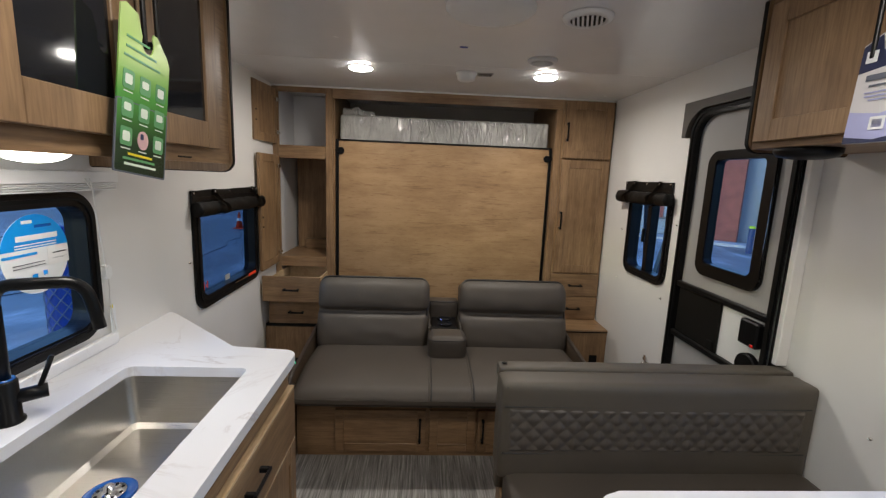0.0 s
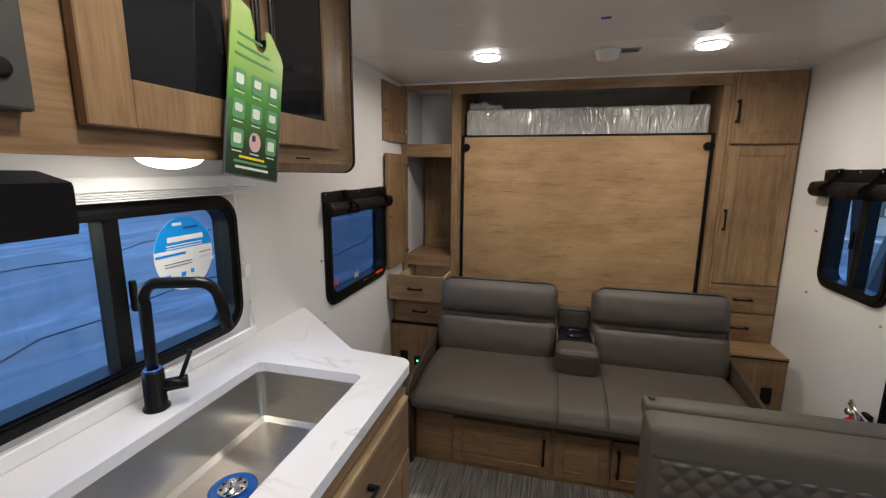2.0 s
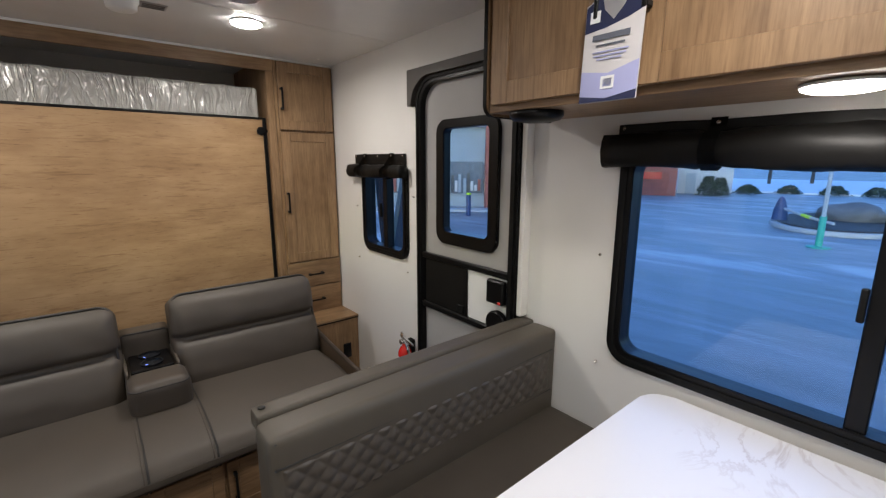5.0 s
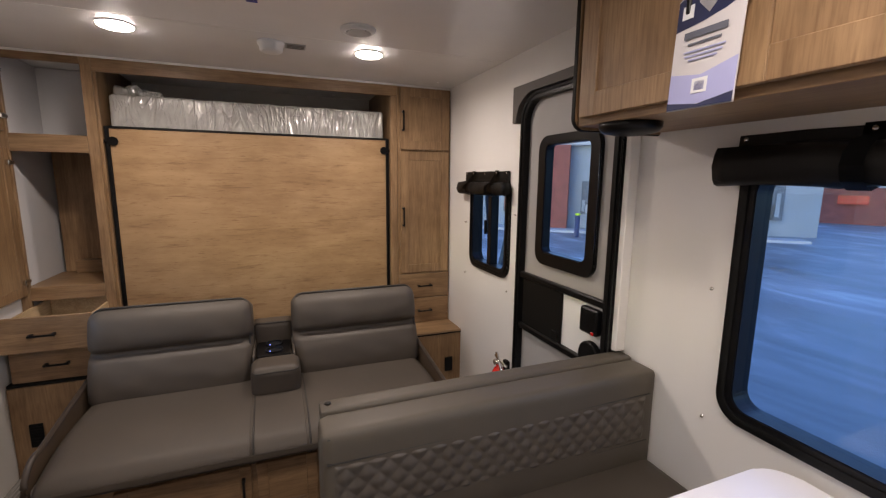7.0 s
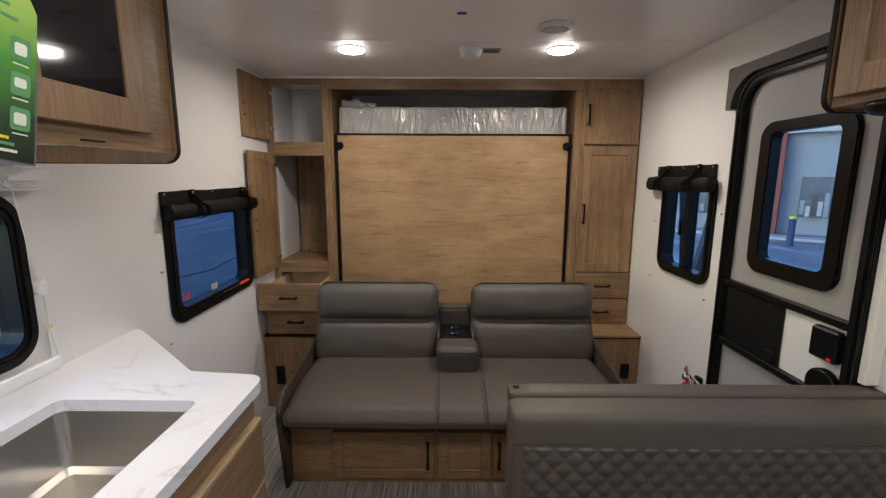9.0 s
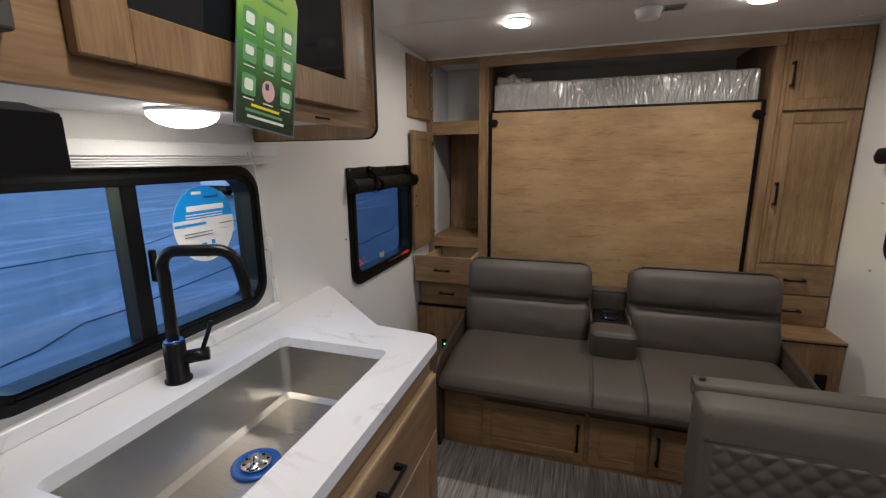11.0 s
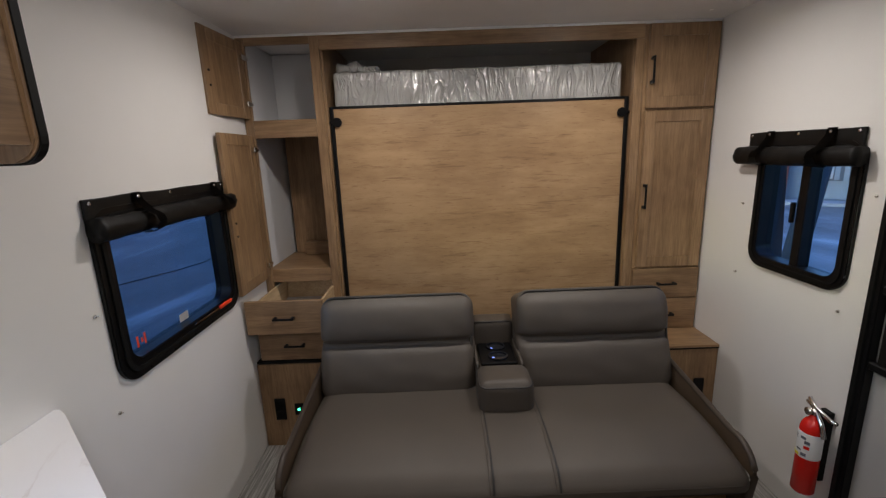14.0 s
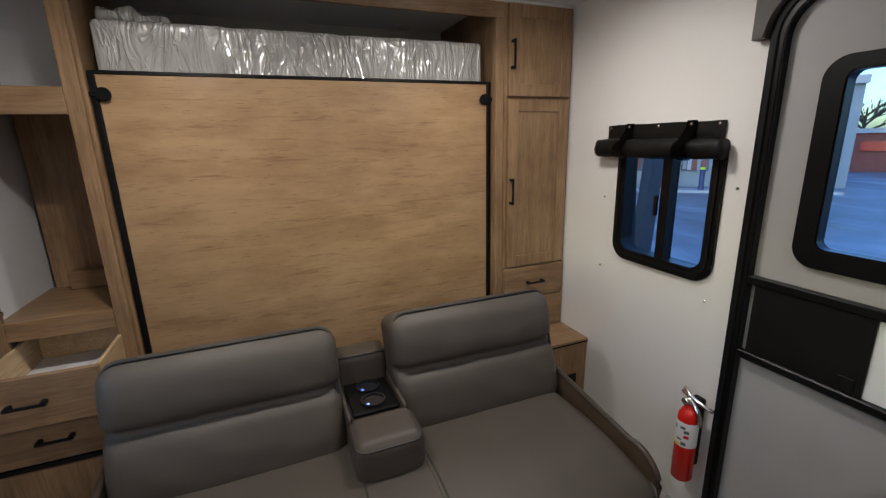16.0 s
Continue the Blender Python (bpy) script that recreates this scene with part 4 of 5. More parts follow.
mw = thing("microwave", (-0.56, 0.52, 1.55), "black built-in microwave oven", "microwave")
part("face", B(XO + 0.001, XO + 0.024, 0.20, 0.852, 1.549, 1.96, bev=0.004, seg=2), CHARCOAL, mw)
part("door_glass", B(XO + 0.0245, XO + 0.030, 0.28, 0.775, 1.64, 1.93, bev=0.003), DARKGLASS, mw, "dark glass door")
part("door_frame", ring(bmesh.new(), "x", rrect(0.255, 0.80, 1.615, 1.945, 0.012, 4), rrect(0.282, 0.773, 1.642, 1.928, 0.01, 4), XO + 0.0245, XO + 0.034, 0.002), BLACK, mw)
part("vent_strip", B(XO + 0.0245, XO + 0.028, 0.30, 0.79, 1.585, 1.597, bev=0.001), RUBBER, mw)
bm = bmesh.new()
lathe(bm, (XO + 0.0245, 0.822, 1.592), [(0.011, 0), (0.011, 0.003), (0.006, 0.004)], "x", 16)
part("screw_cap", bm, RUBBER, mw, "", True)

hood = thing("range_hood", (-0.75, 0.55, 1.42), "black slim range hood below the overhead cabinet", "range hood")
bm = bmesh.new()
prism(bm, "y", [(-0.997, 1.4835), (-0.59, 1.4835), (-0.535, 1.470), (-0.535, 1.408), (-0.997, 1.402)], 0.20, 0.868, 0.004)
part("hood_body", bm, BLACK, hood)


def lettering(text, size, m, material, parent):
    cu = bpy.data.curves.new("lettering", "FONT")
    cu.body, cu.size, cu.extrude = text, size, 0.0004
    tmp = bpy.data.objects.new("lettering", cu)
    me = bpy.data.meshes.new_from_object(tmp)
    bpy.data.objects.remove(tmp)
    me.transform(Matrix.Translation(-place_of(parent)) @ m)
    me.materials.append(material)
    o = new("lettering", me)
    o.parent = parent
    return o


lettering("FAN", 0.013, Matrix.Translation((-0.5338, 0.60, 1.432)) @ ROT_L @ pose(0, 0, 0, 90, 0, 0), PAPER, hood)

# green tag hung on the pull
tag = thing("green_hang_tag", (-0.525, 1.21, 1.46), "green and black printed door-hanger tag", "tag")
TX = -0.522
outl = [(1.115, 1.468), (1.285, 1.468), (1.285, 1.70), (1.275, 1.715), (1.235, 1.745), (1.222, 1.745)] + [(1.205 + 0.021 * math.cos(radians(a)), 1.722 + 0.021 * math.sin(radians(a))) for a in range(40, -201, -24)] + [(1.168, 1.765), (1.13, 1.772), (1.115, 1.765)]
tilt = Matrix.Translation((TX, 1.200, 1.74)) @ pose(0, 0.016, 0, -8, 1.5, -4) @ Matrix.Diagonal((1, 0.80, 1, 1)) @ Matrix.Translation((-TX, -1.2, -1.74))
bm = bmesh.new()
prism(bm, "x", outl, TX - 0.0015, TX + 0.0015)
bm.transform(tilt)
part("card", bm, GREEN, tag)
bm = bmesh.new()
ring(bm, "x", rrect(1.1135, 1.2865, 1.4665, 1.60, 0.004, 2), rrect(1.117, 1.283, 1.4695, 1.598, 0.003, 2), TX - 0.001, TX + 0.0018)
bm.transform(tilt)
part("card_edge", bm, INK, tag, "grey card edge")
for r in range(3):
    for q in range(3):
        cy, cz = 1.147 + q * 0.054, 1.638 - r * 0.052
        bm = bmesh.new()
        if (r, q) == (2, 1):
            cyl(bm, (TX + 0.0023, cy, cz), 0.018, 0.018, 0.001, "x", 20)
        else:
            prism(bm, "x", rrect(cy - 0.018, cy + 0.018, cz - 0.017, cz + 0.017, 0.005, 3), TX + 0.0018, TX + 0.0026)
        bm.transform(tilt)
        ic = part("icon", bm, ICON_P if (r, q) == (2, 1) else ICON_G, tag)
        bm = bmesh.new()
        if (r, q) != (2, 1):
            prism(bm, "x", rrect(cy - 0.012, cy + 0.010, cz - 0.009 + 0.004 * ((r + q) % 2), cz + 0.009, 0.004, 3), TX + 0.0028, TX + 0.0034)
        else:
            prism(bm, "x", rrect(cy - 0.010, cy + 0.0, cz + 0.001, cz + 0.012, 0.002, 3), TX + 0.0030, TX + 0.0036)
        bm.transform(tilt)
        part("icon_shape", bm, ICON_W if (r, q) != (2, 1) else NAVY, ic)
        bm = bmesh.new()
        box(bm, TX + 0.0018, TX + 0.0024, cy - 0.014, cy + 0.014, cz - 0.0235, cz - 0.0215)
        bm.transform(tilt)
        part("caption_bar", bm, ICON_W, tag)
for y0, y1, z, mt in ((1.155, 1.235, 1.503, YELLOW), (1.14, 1.245, 1.494, ICON_G), (1.145, 1.25, 1.484, ICON_W), (1.135, 1.21, 1.715, ICON_G), (1.135, 1.235, 1.697, ICON_G), (1.13, 1.25, 1.68, ICON_G)):
    bm = bmesh.new()
    box(bm, TX + 0.0018, TX + 0.0024, y0, y1, z - 0.0022, z + 0.0022)
    bm.transform(tilt)
    part("text_bar", bm, mt, tag)

# under-cabinet lamp and blind
def dome_lamp(name, x, y, z, r, watts, label, drop=0.013):
    o = thing(name, (x, y, z), label, "light", "cabin lamps")
    bm = bmesh.new()
    lathe(bm, (x, y, z), [(r * 1.03, 0), (r * 1.03, -0.004), (r, -0.006)], "z", 32)
    part("trim_ring", bm, WHITEP, o, "", True)
    bm = bmesh.new()
    lathe(bm, (x, y, z - 0.006), [(r * math.cos(a), -drop * math.sin(a)) for a in np.linspace(0, 1.45, 7)], "z", 32)
    part("lens", bm, LENS if name == "ceiling_or_fill_lamp" else SOFT_LENS, o, "lit frosted lens", True)
    lamp_below(x, y, z - drop - 0.014, r * 0.9, watts)
    return o


dome_lamp("under_cabinet_lamp", -0.785, 1.245, 1.5215, 0.066, STRIP_W * 0.55, "lit round lamp under the kitchen cabinet", 0.030)
dome_lamp("under_cabinet_lamp", 1.16, 0.83, 1.609, 0.07, STRIP_W * 0.6, "lit round lamp under the dinette cabinet", 0.013)
# The last three are out of view, added to brighten the room.
for x, y, k in ((-0.33, 2.735, 0.92), (0.672, 2.735, 1.06), (-0.18, 0.95, 0.52), (0.62, 0.90, 0.74), (0.17, -1.2, 1.0)):
    dome_lamp("ceiling_or_fill_lamp", x, y, ZC - 0.0005, 0.062, PUCK_W * k, "lit round white ceiling puck lamp, seen or added as unseen fill")

bl = thing("window_blind", (-0.97, 1.3, 1.405), "raised white aluminium blind with pull cord", "blind")
part("headrail", B(-0.996, -0.955, 0.90, 1.742, 1.432, 1.466, bev=0.002), WHITEP, bl)
for kk in range(4):
    part("slat", B(-0.992, -0.958, 0.905, 1.738, 1.4085 + kk * 0.0058, 1.4125 + kk * 0.0058, bev=0.001), WHITEP, bl)
bm = bmesh.new()
tube(bm, [(-0.952, 1.618, 1.445), (-0.95, 1.625, 1.40), (-0.965, 1.655, 1.27), (-0.975, 1.685, 1.15)], 0.0018, 6)
tube(bm, [(-0.952, 1.60, 1.445), (-0.945, 1.60, 1.43), (-0.945, 1.607, 1.42), (-0.95, 1.613, 1.435)], 0.0018, 6)
tube(bm, [(-0.975, 1.688, 1.13), (-0.985, 1.700, 1.05), (-0.982, 1.702, 0.99), (-0.985, 1.715, 0.945)], 0.0018, 6)
part("pull_cord", bm, CORD, bl)
part("cord_cleat", prism(bmesh.new(), "x", rrect(1.676, 1.702, 1.125, 1.17, 0.011, 5), -0.992, -0.972, 0.003), WHITEP, bl)
tg = part("cord_tab", B(-0.990, -0.987, 1.700, 1.722, 0.93, 1.03, bev=0), PAPER, bl)
part("yellow_mark", B(-0.9868, -0.9855, 1.700, 1.710, 1.022, 1.034, bev=0), YELLOW, tg)

stk = thing("window_sticker", (-0.99, 1.43, 1.15), "blue and white oval sticker on the glass", "sticker")
X0 = -0.964
cy, cz = 1.432, 1.254
egg = [(cy + 0.098 * math.cos(a), cz + 0.102 * math.sin(a)) for a in np.linspace(0, 2 * math.pi, 41)[:-1]]
part("paper", prism(bmesh.new(), "x", egg, X0, X0 + 0.0006), PAPER, stk)
top = [p for p in egg if p[1] >= cz + 0.010]
part("blue_top", prism(bmesh.new(), "x", top, X0 + 0.001, X0 + 0.0016), CYAN, stk, "bright blue upper half")
bars = ((-0.055, 0.065, 0.037, 0.051, PAPER), (-0.06, 0.06, 0.026, 0.029, PAPER), (-0.06, 0.06, 0.019, 0.022, PAPER), (-0.095, -0.0, -0.0005, 0.006, CYAN), (0.03, 0.095, -0.035, 0.014, WHITEP), (-0.035, -0.005, 0.080, 0.088, PAPER), (0.0, 0.05, 0.068, 0.075, BLUE_RING), (0.045, 0.09, -0.006, -0.003, INK), (0.045, 0.09, -0.020, -0.018, INK), (-0.07, -0.055, -0.062, -0.05, CYAN), (-0.02, -0.005, -0.062, -0.05, CYAN), (0.012, 0.024, -0.058, -0.046, CYAN), (-0.01, 0.03, -0.090, -0.084, INK), (-0.07, 0.02, -0.022, -0.020, INK), (-0.07, 0.02, -0.030, -0.028, INK))
for a, b, c, e, mt in bars:
    part("print_bar", B(X0 + 0.002, X0 + 0.0025, cy + a, cy + b, cz + c, cz + e, bev=0), mt, stk)

# rolled shades over the windows
def rolled_shade(name, y0, y1, zt, x, side, straps, label, h=0.125, r=0.042):
    o = thing(name, (x, (y0 + y1) / 2, zt - h), label, "window shade", "rolled shades")
    S = lambda d: x + side * d

    def flap(p):
        w = 0.004 * noise.noise(Vector((0, p.y * 12, p.z * 18)))
        return Vector((p.x + side * abs(w), p.y, p.z + (0.004 * noise.noise(Vector((3, p.y * 6, 0))) if p.z > zt - 0.02 else 0)))
    a, b = sorted((S(0.002), S(0.012)))
    part("flap", cushion(a, b, y0 + 0.012, y1 - 0.012, zt - h + 0.03, zt, 0.003, 22, flap), VINYL, o, "", True)
    bm = bmesh.new()
    n, m = 40, 18
    rings = []
    for i in range(n + 1):
        y = y0 + (0.012 if side > 0 else -0.012) + (y1 - y0 + (0.0 if side > 0 else 0.024)) * i / n
        rr = [r * (1 + 0.18 * noise.noise(Vector((y * 7, k * 0.7, x))) + 0.09 * noise.noise(Vector((y * 25, k * 0.9, x)))) * (0.9 if any(abs(y - s) < 0.03 for s in straps) else 1) for k in range(m)]
        rings.append([bm.verts.new((S(0.029 if side > 0 else 0.037) + side * rr[k] * 0.8 * math.cos(2 * math.pi * k / m), y, zt - h + r * 0.9 + rr[k] * math.sin(2 * math.pi * k / m))) for k in range(m)])
    for p, q in zip(rings, rings[1:]):
        for k in range(m):
            bm.faces.new((p[k], p[(k + 1) % m], q[(k + 1) % m], q[k]))
    bm.faces.new(rings[0])
    bm.faces.new(rings[-1])
    part("roll", bm, VINYL, o, "", True)
    for s in straps:
        bm = bmesh.new()
        zc = zt - h + r * 0.9
        path = [(S(0.014), zt + 0.004), (S(0.020), zt - 0.02), (S(0.05), zc + r * 0.95), (S(0.078), zc + r * 0.5), (S(0.086), zc - r * 0.1), (S(0.075), zc - r * 0.75), (S(0.045), zc - r * 1.1), (S(0.012), zc - r * 0.9)]
        vs = [[bm.verts.new((q[0], s + e + 0.010 * (i > 1), q[1])) for q in path] for i, e in ((0, -0.02), (1, 0.02))]
        for k in range(len(path) - 1):
            bm.faces.new((vs[0][k], vs[0][k + 1], vs[1][k + 1], vs[1][k]))
        bmesh.ops.solidify(bm, geom=bm.faces[:], thickness=0.003)
        st = part("strap", bm, VINYL, o, "", True)
        bm = bmesh.new()
        lathe(bm, (S(0.018), s, zt - 0.010), [(0.006, 0), (0.006, 0.003 * side), (0.003, 0.005 * side)], "x", 12)
        part("snap", bm, CHROME, st, "nickel snap", True)
    for yy in (y0 + 0.03, (y0 + y1) / 2, y1 - 0.03):
        bm = bmesh.new()
        lathe(bm, (S(0.012), yy, zt - 0.012), [(0.006, 0), (0.006, 0.003 * side), (0.003, 0.005 * side)], "x", 12)
        part("snap", bm, CHROME, o, "nickel snap", True)
    return o


rolled_shade("rolled_blind", 2.225, 2.995, 1.385, WL, 1, (2.44, 2.90), "black rolled vinyl shade over a wide window", 0.115, 0.034)
rolled_shade("rolled_blind", 2.49, 3.035, 1.507, WR, -1, (2.62, 2.90), "black rolled vinyl shade over a narrow window", 0.125, 0.035)
rolled_shade("rolled_blind", 0.10, 1.39, 1.578, WR2, -1, (0.40, 1.10), "black rolled vinyl shade over the dinette window", 0.125, 0.05)

# overhead cabinet on the dinette side
XR = 1.048
orc = thing("dinette_overhead_cabinet", (1.2, 0.8, 1.6), "brown wooden overhead cabinet above the dinette", "cabinet")
part("body", B(XR, WR2 - 0.002, -0.30, 1.640, 1.612, ZC - 0.002), WOOD_Y, orc)
part("end_panel", prism(bmesh.new(), "y", rrect(XR - 0.008, WR2 - 0.001, 1.605, ZC - 0.001, (0.035, 0.002, 0.002, 0.002), 6), 1.641, 1.660, 0.003), WOOD_Z, orc)
bm = bmesh.new()
ring(bm, "y", rrect(XR - 0.011, WR2 - 0.002, 1.602, ZC - 0.001, (0.037, 0.002, 0.002, 0.002), 6), rrect(XR - 0.0082, WR2 - 0.03, 1.6048, ZC - 0.012, (0.035, 0.002, 0.002, 0.002), 6), 1.645, 1.658)
part("edge_trim", bm, RUBBER, orc, "dark edge trim")
for y0, y1, hy in ((1.236, 1.615, 1.262), (0.71, 1.18, 1.15), (0.20, 0.69, 0.25)):
    d = shaker(orc, "door", Matrix.Translation((XR - 0.0205, y1, 1.632)) @ ROT_R, y1 - y0, 0.39, WOOD_Z, 0.062)
    bar_handle(d, Matrix.Translation((XR - 0.0205, hy, 1.85)) @ ROT_R, 0.13)
spk = thing("speaker_pod", (1.15, 1.53, 1.6), "black oval pod under the dinette cabinet", "speaker")
bm = bmesh.new()
lathe(bm, (1.118, 1.512, 1.611), [(0.080, 0), (0.080, -0.012), (0.070, -0.024), (0.04, -0.030)], "z", 28)
part("pod", bm, BLACK, spk, "", True)

tg2 = thing("white_hang_tag", (1.03, 1.27, 1.6), "white, navy and lavender door-hanger tag", "tag")
X2 = 1.006
til2 = Matrix.Translation((X2, 1.244, 1.83)) @ pose(0, 0, 0, 0, 3, 0) @ Matrix.Translation((-X2, -1.27, -1.83))


def tagbit(name, pts, d0, d1, mt, label=""):
    bm = bmesh.new()
    prism(bm, "x", [(q[0] - 0.026, q[1]) for q in pts], X2 - d1, X2 - d0)
    bm.transform(til2)
    return part(name, bm, mt, tg2, label)


hole = [(1.268 + 0.022 * math.cos(radians(a)), 1.80 + 0.022 * math.sin(radians(a))) for a in range(60, -241, -25)]
tagbit("card", [(1.198, 1.60), (1.338, 1.60), (1.338, 1.815), (1.30, 1.835)] + [(p[0], p[1]) for p in reversed(hole)] + [(1.23, 1.835), (1.198, 1.825)], -0.0012, 0.0012, CARD)
tagbit("navy_top", [(1.199, 1.785), (1.235, 1.772), (1.28, 1.762), (1.337, 1.755), (1.337, 1.812), (1.30, 1.832), (1.292, 1.80), (1.268, 1.775), (1.245, 1.80), (1.23, 1.832), (1.199, 1.822)], 0.0016, 0.0022, NAVY, "navy top band")
tagbit("lavender_band", [(1.199, 1.612), (1.337, 1.605), (1.337, 1.672), (1.27, 1.662), (1.199, 1.682)], 0.0016, 0.0022, LAV, "lavender lower band")
tagbit("navy_foot", [(1.199, 1.601), (1.337, 1.601), (1.337, 1.616), (1.27, 1.607), (1.199, 1.620)], 0.0026, 0.0032, NAVY)
for a, b, c, e, mt in ((1.30, 1.325, 1.775, 1.80, PAPER), (1.225, 1.315, 1.735, 1.748, INK), (1.235, 1.305, 1.722, 1.726, INK), (1.225, 1.312, 1.708, 1.711, LAV), (1.23, 1.31, 1.700, 1.703, LAV), (1.24, 1.30, 1.692, 1.695, LAV), (1.252, 1.285, 1.628, 1.656, PAPER), (1.258, 1.279, 1.633, 1.650, LAV)):
    tagbit("print_bar", [(a, c), (b, c), (b, e), (a, e)], 0.0036, 0.004, mt)

# ---- ceiling fittings ----
det = thing("smoke_detector", (0.238, 2.74, ZC), "white round smoke detector on the ceiling", "smoke detector")
bm = bmesh.new()
lathe(bm, (0.238, 2.74, ZC - 0.0005), [(0.057, 0), (0.057, -0.010), (0.050, -0.018), (0.048, -0.036), (0.040, -0.042)], "z", 32)
part("housing", bm, WHITEP, det, "", True)
pl = thing("ceiling_plate", (0.34, 2.76, ZC), "thin flat grey slotted ceiling plate", "plate")
part("plate", B(0.296, 0.385, 2.725, 2.795, ZC - 0.004, ZC - 0.0006, bev=0.001), DOORGREY, pl)
for k in range(3):
    part("slot", B(0.304, 0.377, 2.735 + 0.02 * k, 2.744 + 0.02 * k, ZC - 0.0055, ZC - 0.0042, bev=0), HOODGREY, pl)


def round_vent(x, y, r, closed, label):
    o = thing("ceiling_vent", (x, y, ZC), label, "vent")
    bm = bmesh.new()
    lathe(bm, (x, y, ZC - 0.0005), [(r, 0), (r, -0.005), (r * 0.9, -0.014), (r * 0.72, -0.016), (r * 0.70, -0.010)], "z", 36)
    part("ring", bm, WHITEP, o, "", True)
    bm = bmesh.new()
    cyl(bm, (x, y, ZC - 0.0120), r * 0.68, r * 0.68, 0.002, "z", 32)
    part("duct", bm, RUBBER, o, "dark duct opening")
    for k in range(-3, 4):
        half = math.sqrt(max(0.0, (r * 0.66) ** 2 - (k * r * 0.18) ** 2))
        bm = bmesh.new()
        box(bm, x + k * r * 0.18 - r * 0.05, x + k * r * 0.18 + r * 0.04, y - half, y + half, ZC - 0.019, ZC - 0.0135)
        bm.transform(Matrix.Translation((x, y, 0)) @ pose(0, 0, 0, 0, 0, -20 if not closed else 80) @ Matrix.Translation((-x, -y, 0)))
        part("slat", bm, WHITEP, o)
    return o


round_vent(0.565, 2.42, 0.070, True, "round white adjustable ceiling vent")
round_vent(0.568, 1.86, 0.085, False, "round white slatted ceiling vent")
sp = thing("ceiling_dome", (0.228, 1.83, ZC), "shallow round white ceiling dome, unlit", "ceiling dome")
bm = bmesh.new()
lathe(bm, (0.228, 1.83, ZC - 0.0005), [(0.150, 0), (0.150, -0.006), (0.135, -0.018), (0.10, -0.026), (0.05, -0.030)], "z", 40)
part("cover", bm, WHITEP, sp, "", True)
tp = thing("blue_tape", (0.18, 2.285, ZC), "small blue masking tape on the ceiling", "tape")
part("strip", B(0.162, 0.198, 2.272, 2.296, ZC - 0.0016, ZC - 0.0006, bev=0), BLUE_T, tp)

# ---- on the walls ----
ext = thing("fire_extinguisher", (1.275, 2.50, 0.13), "small red fire extinguisher with silver handle", "fire extinguisher")
ex, ey = 1.278, 2.462
EZ = 0.057
bm = bmesh.new()
lathe(bm, (ex, ey, 0.13 + EZ), [(0.032, 0), (0.0365, 0.006), (0.0365, 0.255), (0.034, 0.275), (0.024, 0.295), (0.014, 0.303), (0.014, 0.315)], "z", 32)
part("cylinder", bm, RED, ext, "red steel cylinder", True)
bm = bmesh.new()
lathe(bm, (ex, ey, 0.13 + EZ), [(0.0370, 0.15), (0.0373, 0.152), (0.0373, 0.248), (0.0370, 0.25)], "z", 32)
lab = part("label_band", bm, PAPER, ext, "white printed label", True)
for a, zz, hh, mt in ((215, 0.345, 0.012, INK), (215, 0.325, 0.012, RED), (150, 0.36, 0.004, INK), (150, 0.35, 0.004, INK), (180, 0.31, 0.006, INK), (140, 0.288, 0.010, YELLOW), (170, 0.288, 0.010, YELLOW), (205, 0.295, 0.012, INK), (195, 0.36, 0.010, INK)):
    bm = bmesh.new()
    box(bm, 0.0373, 0.0379, -0.008, 0.009, zz + EZ - hh / 2, zz + EZ + hh / 2)
    bm.transform(Matrix.Translation((ex, ey, 0)) @ pose(0, 0, 0, 0, 0, a))
    part("print_bar", bm, mt, lab)
bm = bmesh.new()
cyl(bm, (ex, ey, 0.455 + EZ), 0.013, 0.013, 0.03, "z", 16)
cyl(bm, (ex - 0.018, ey + 0.006, 0.458 + EZ), 0.014, 0.014, 0.010, "x", 18)
part("valve", bm, BRASS, ext, "brass valve with gauge", True)
for pts, w in (([(ex, ey + 0.03, 0.50), (ex, ey, 0.475), (ex, ey - 0.06, 0.462), (ex, ey - 0.085, 0.464)], 0.007), ([(ex, ey + 0.035, 0.485), (ex, ey, 0.468), (ex - 0.004, ey - 0.035, 0.43), (ex - 0.006, ey - 0.055, 0.385)], 0.008)):
    bm = bmesh.new()
    tube(bm, [(q[0], q[1], q[2] + EZ) for q in pts], w, 8)
    part("lever", bm, CHROME, ext, "silver squeeze lever", True)
bm = bmesh.new()
box(bm, ex + 0.0355, WR - 0.001, ey - 0.02, ey + 0.02, 0.18 + EZ, 0.46 + EZ, 0.002, 1)
part("bracket", bm, RUBBER, ext)


def wall_screw(x, side, y, z):
    o = thing("wall_screw", (x, y, z), "small bright screw in the white wall", "screw", "wall screws")
    bm = bmesh.new()
    lathe(bm, (x + side * 0.0006, y, z), [(0.0055, 0), (0.0055, 0.003 * side), (0.0025, 0.006 * side)], "x", 12)
    part("head", bm, BRASS, o, "", True)
    bm = bmesh.new()
    tube(bm, [(x + side * 0.005, y, z), (x + side * 0.014, y - 0.004, z + 0.003)], 0.002, 6)
    part("clip", bm, BRASS, o)


for y, z in ((2.219, 0.768), (2.208, 1.070)):
    wall_screw(WL, 1, y, z)
for y, z in ((3.03, 1.20), (3.028, 0.88), (2.44, 1.29), (2.50, 0.882)):
    wall_screw(WR, -1, y, z)
for y, z in ((1.416, 1.158), (1.402, 0.773)):
    wall_screw(WR2, -1, y, z)

# ---- outside ----
GZ = -0.8


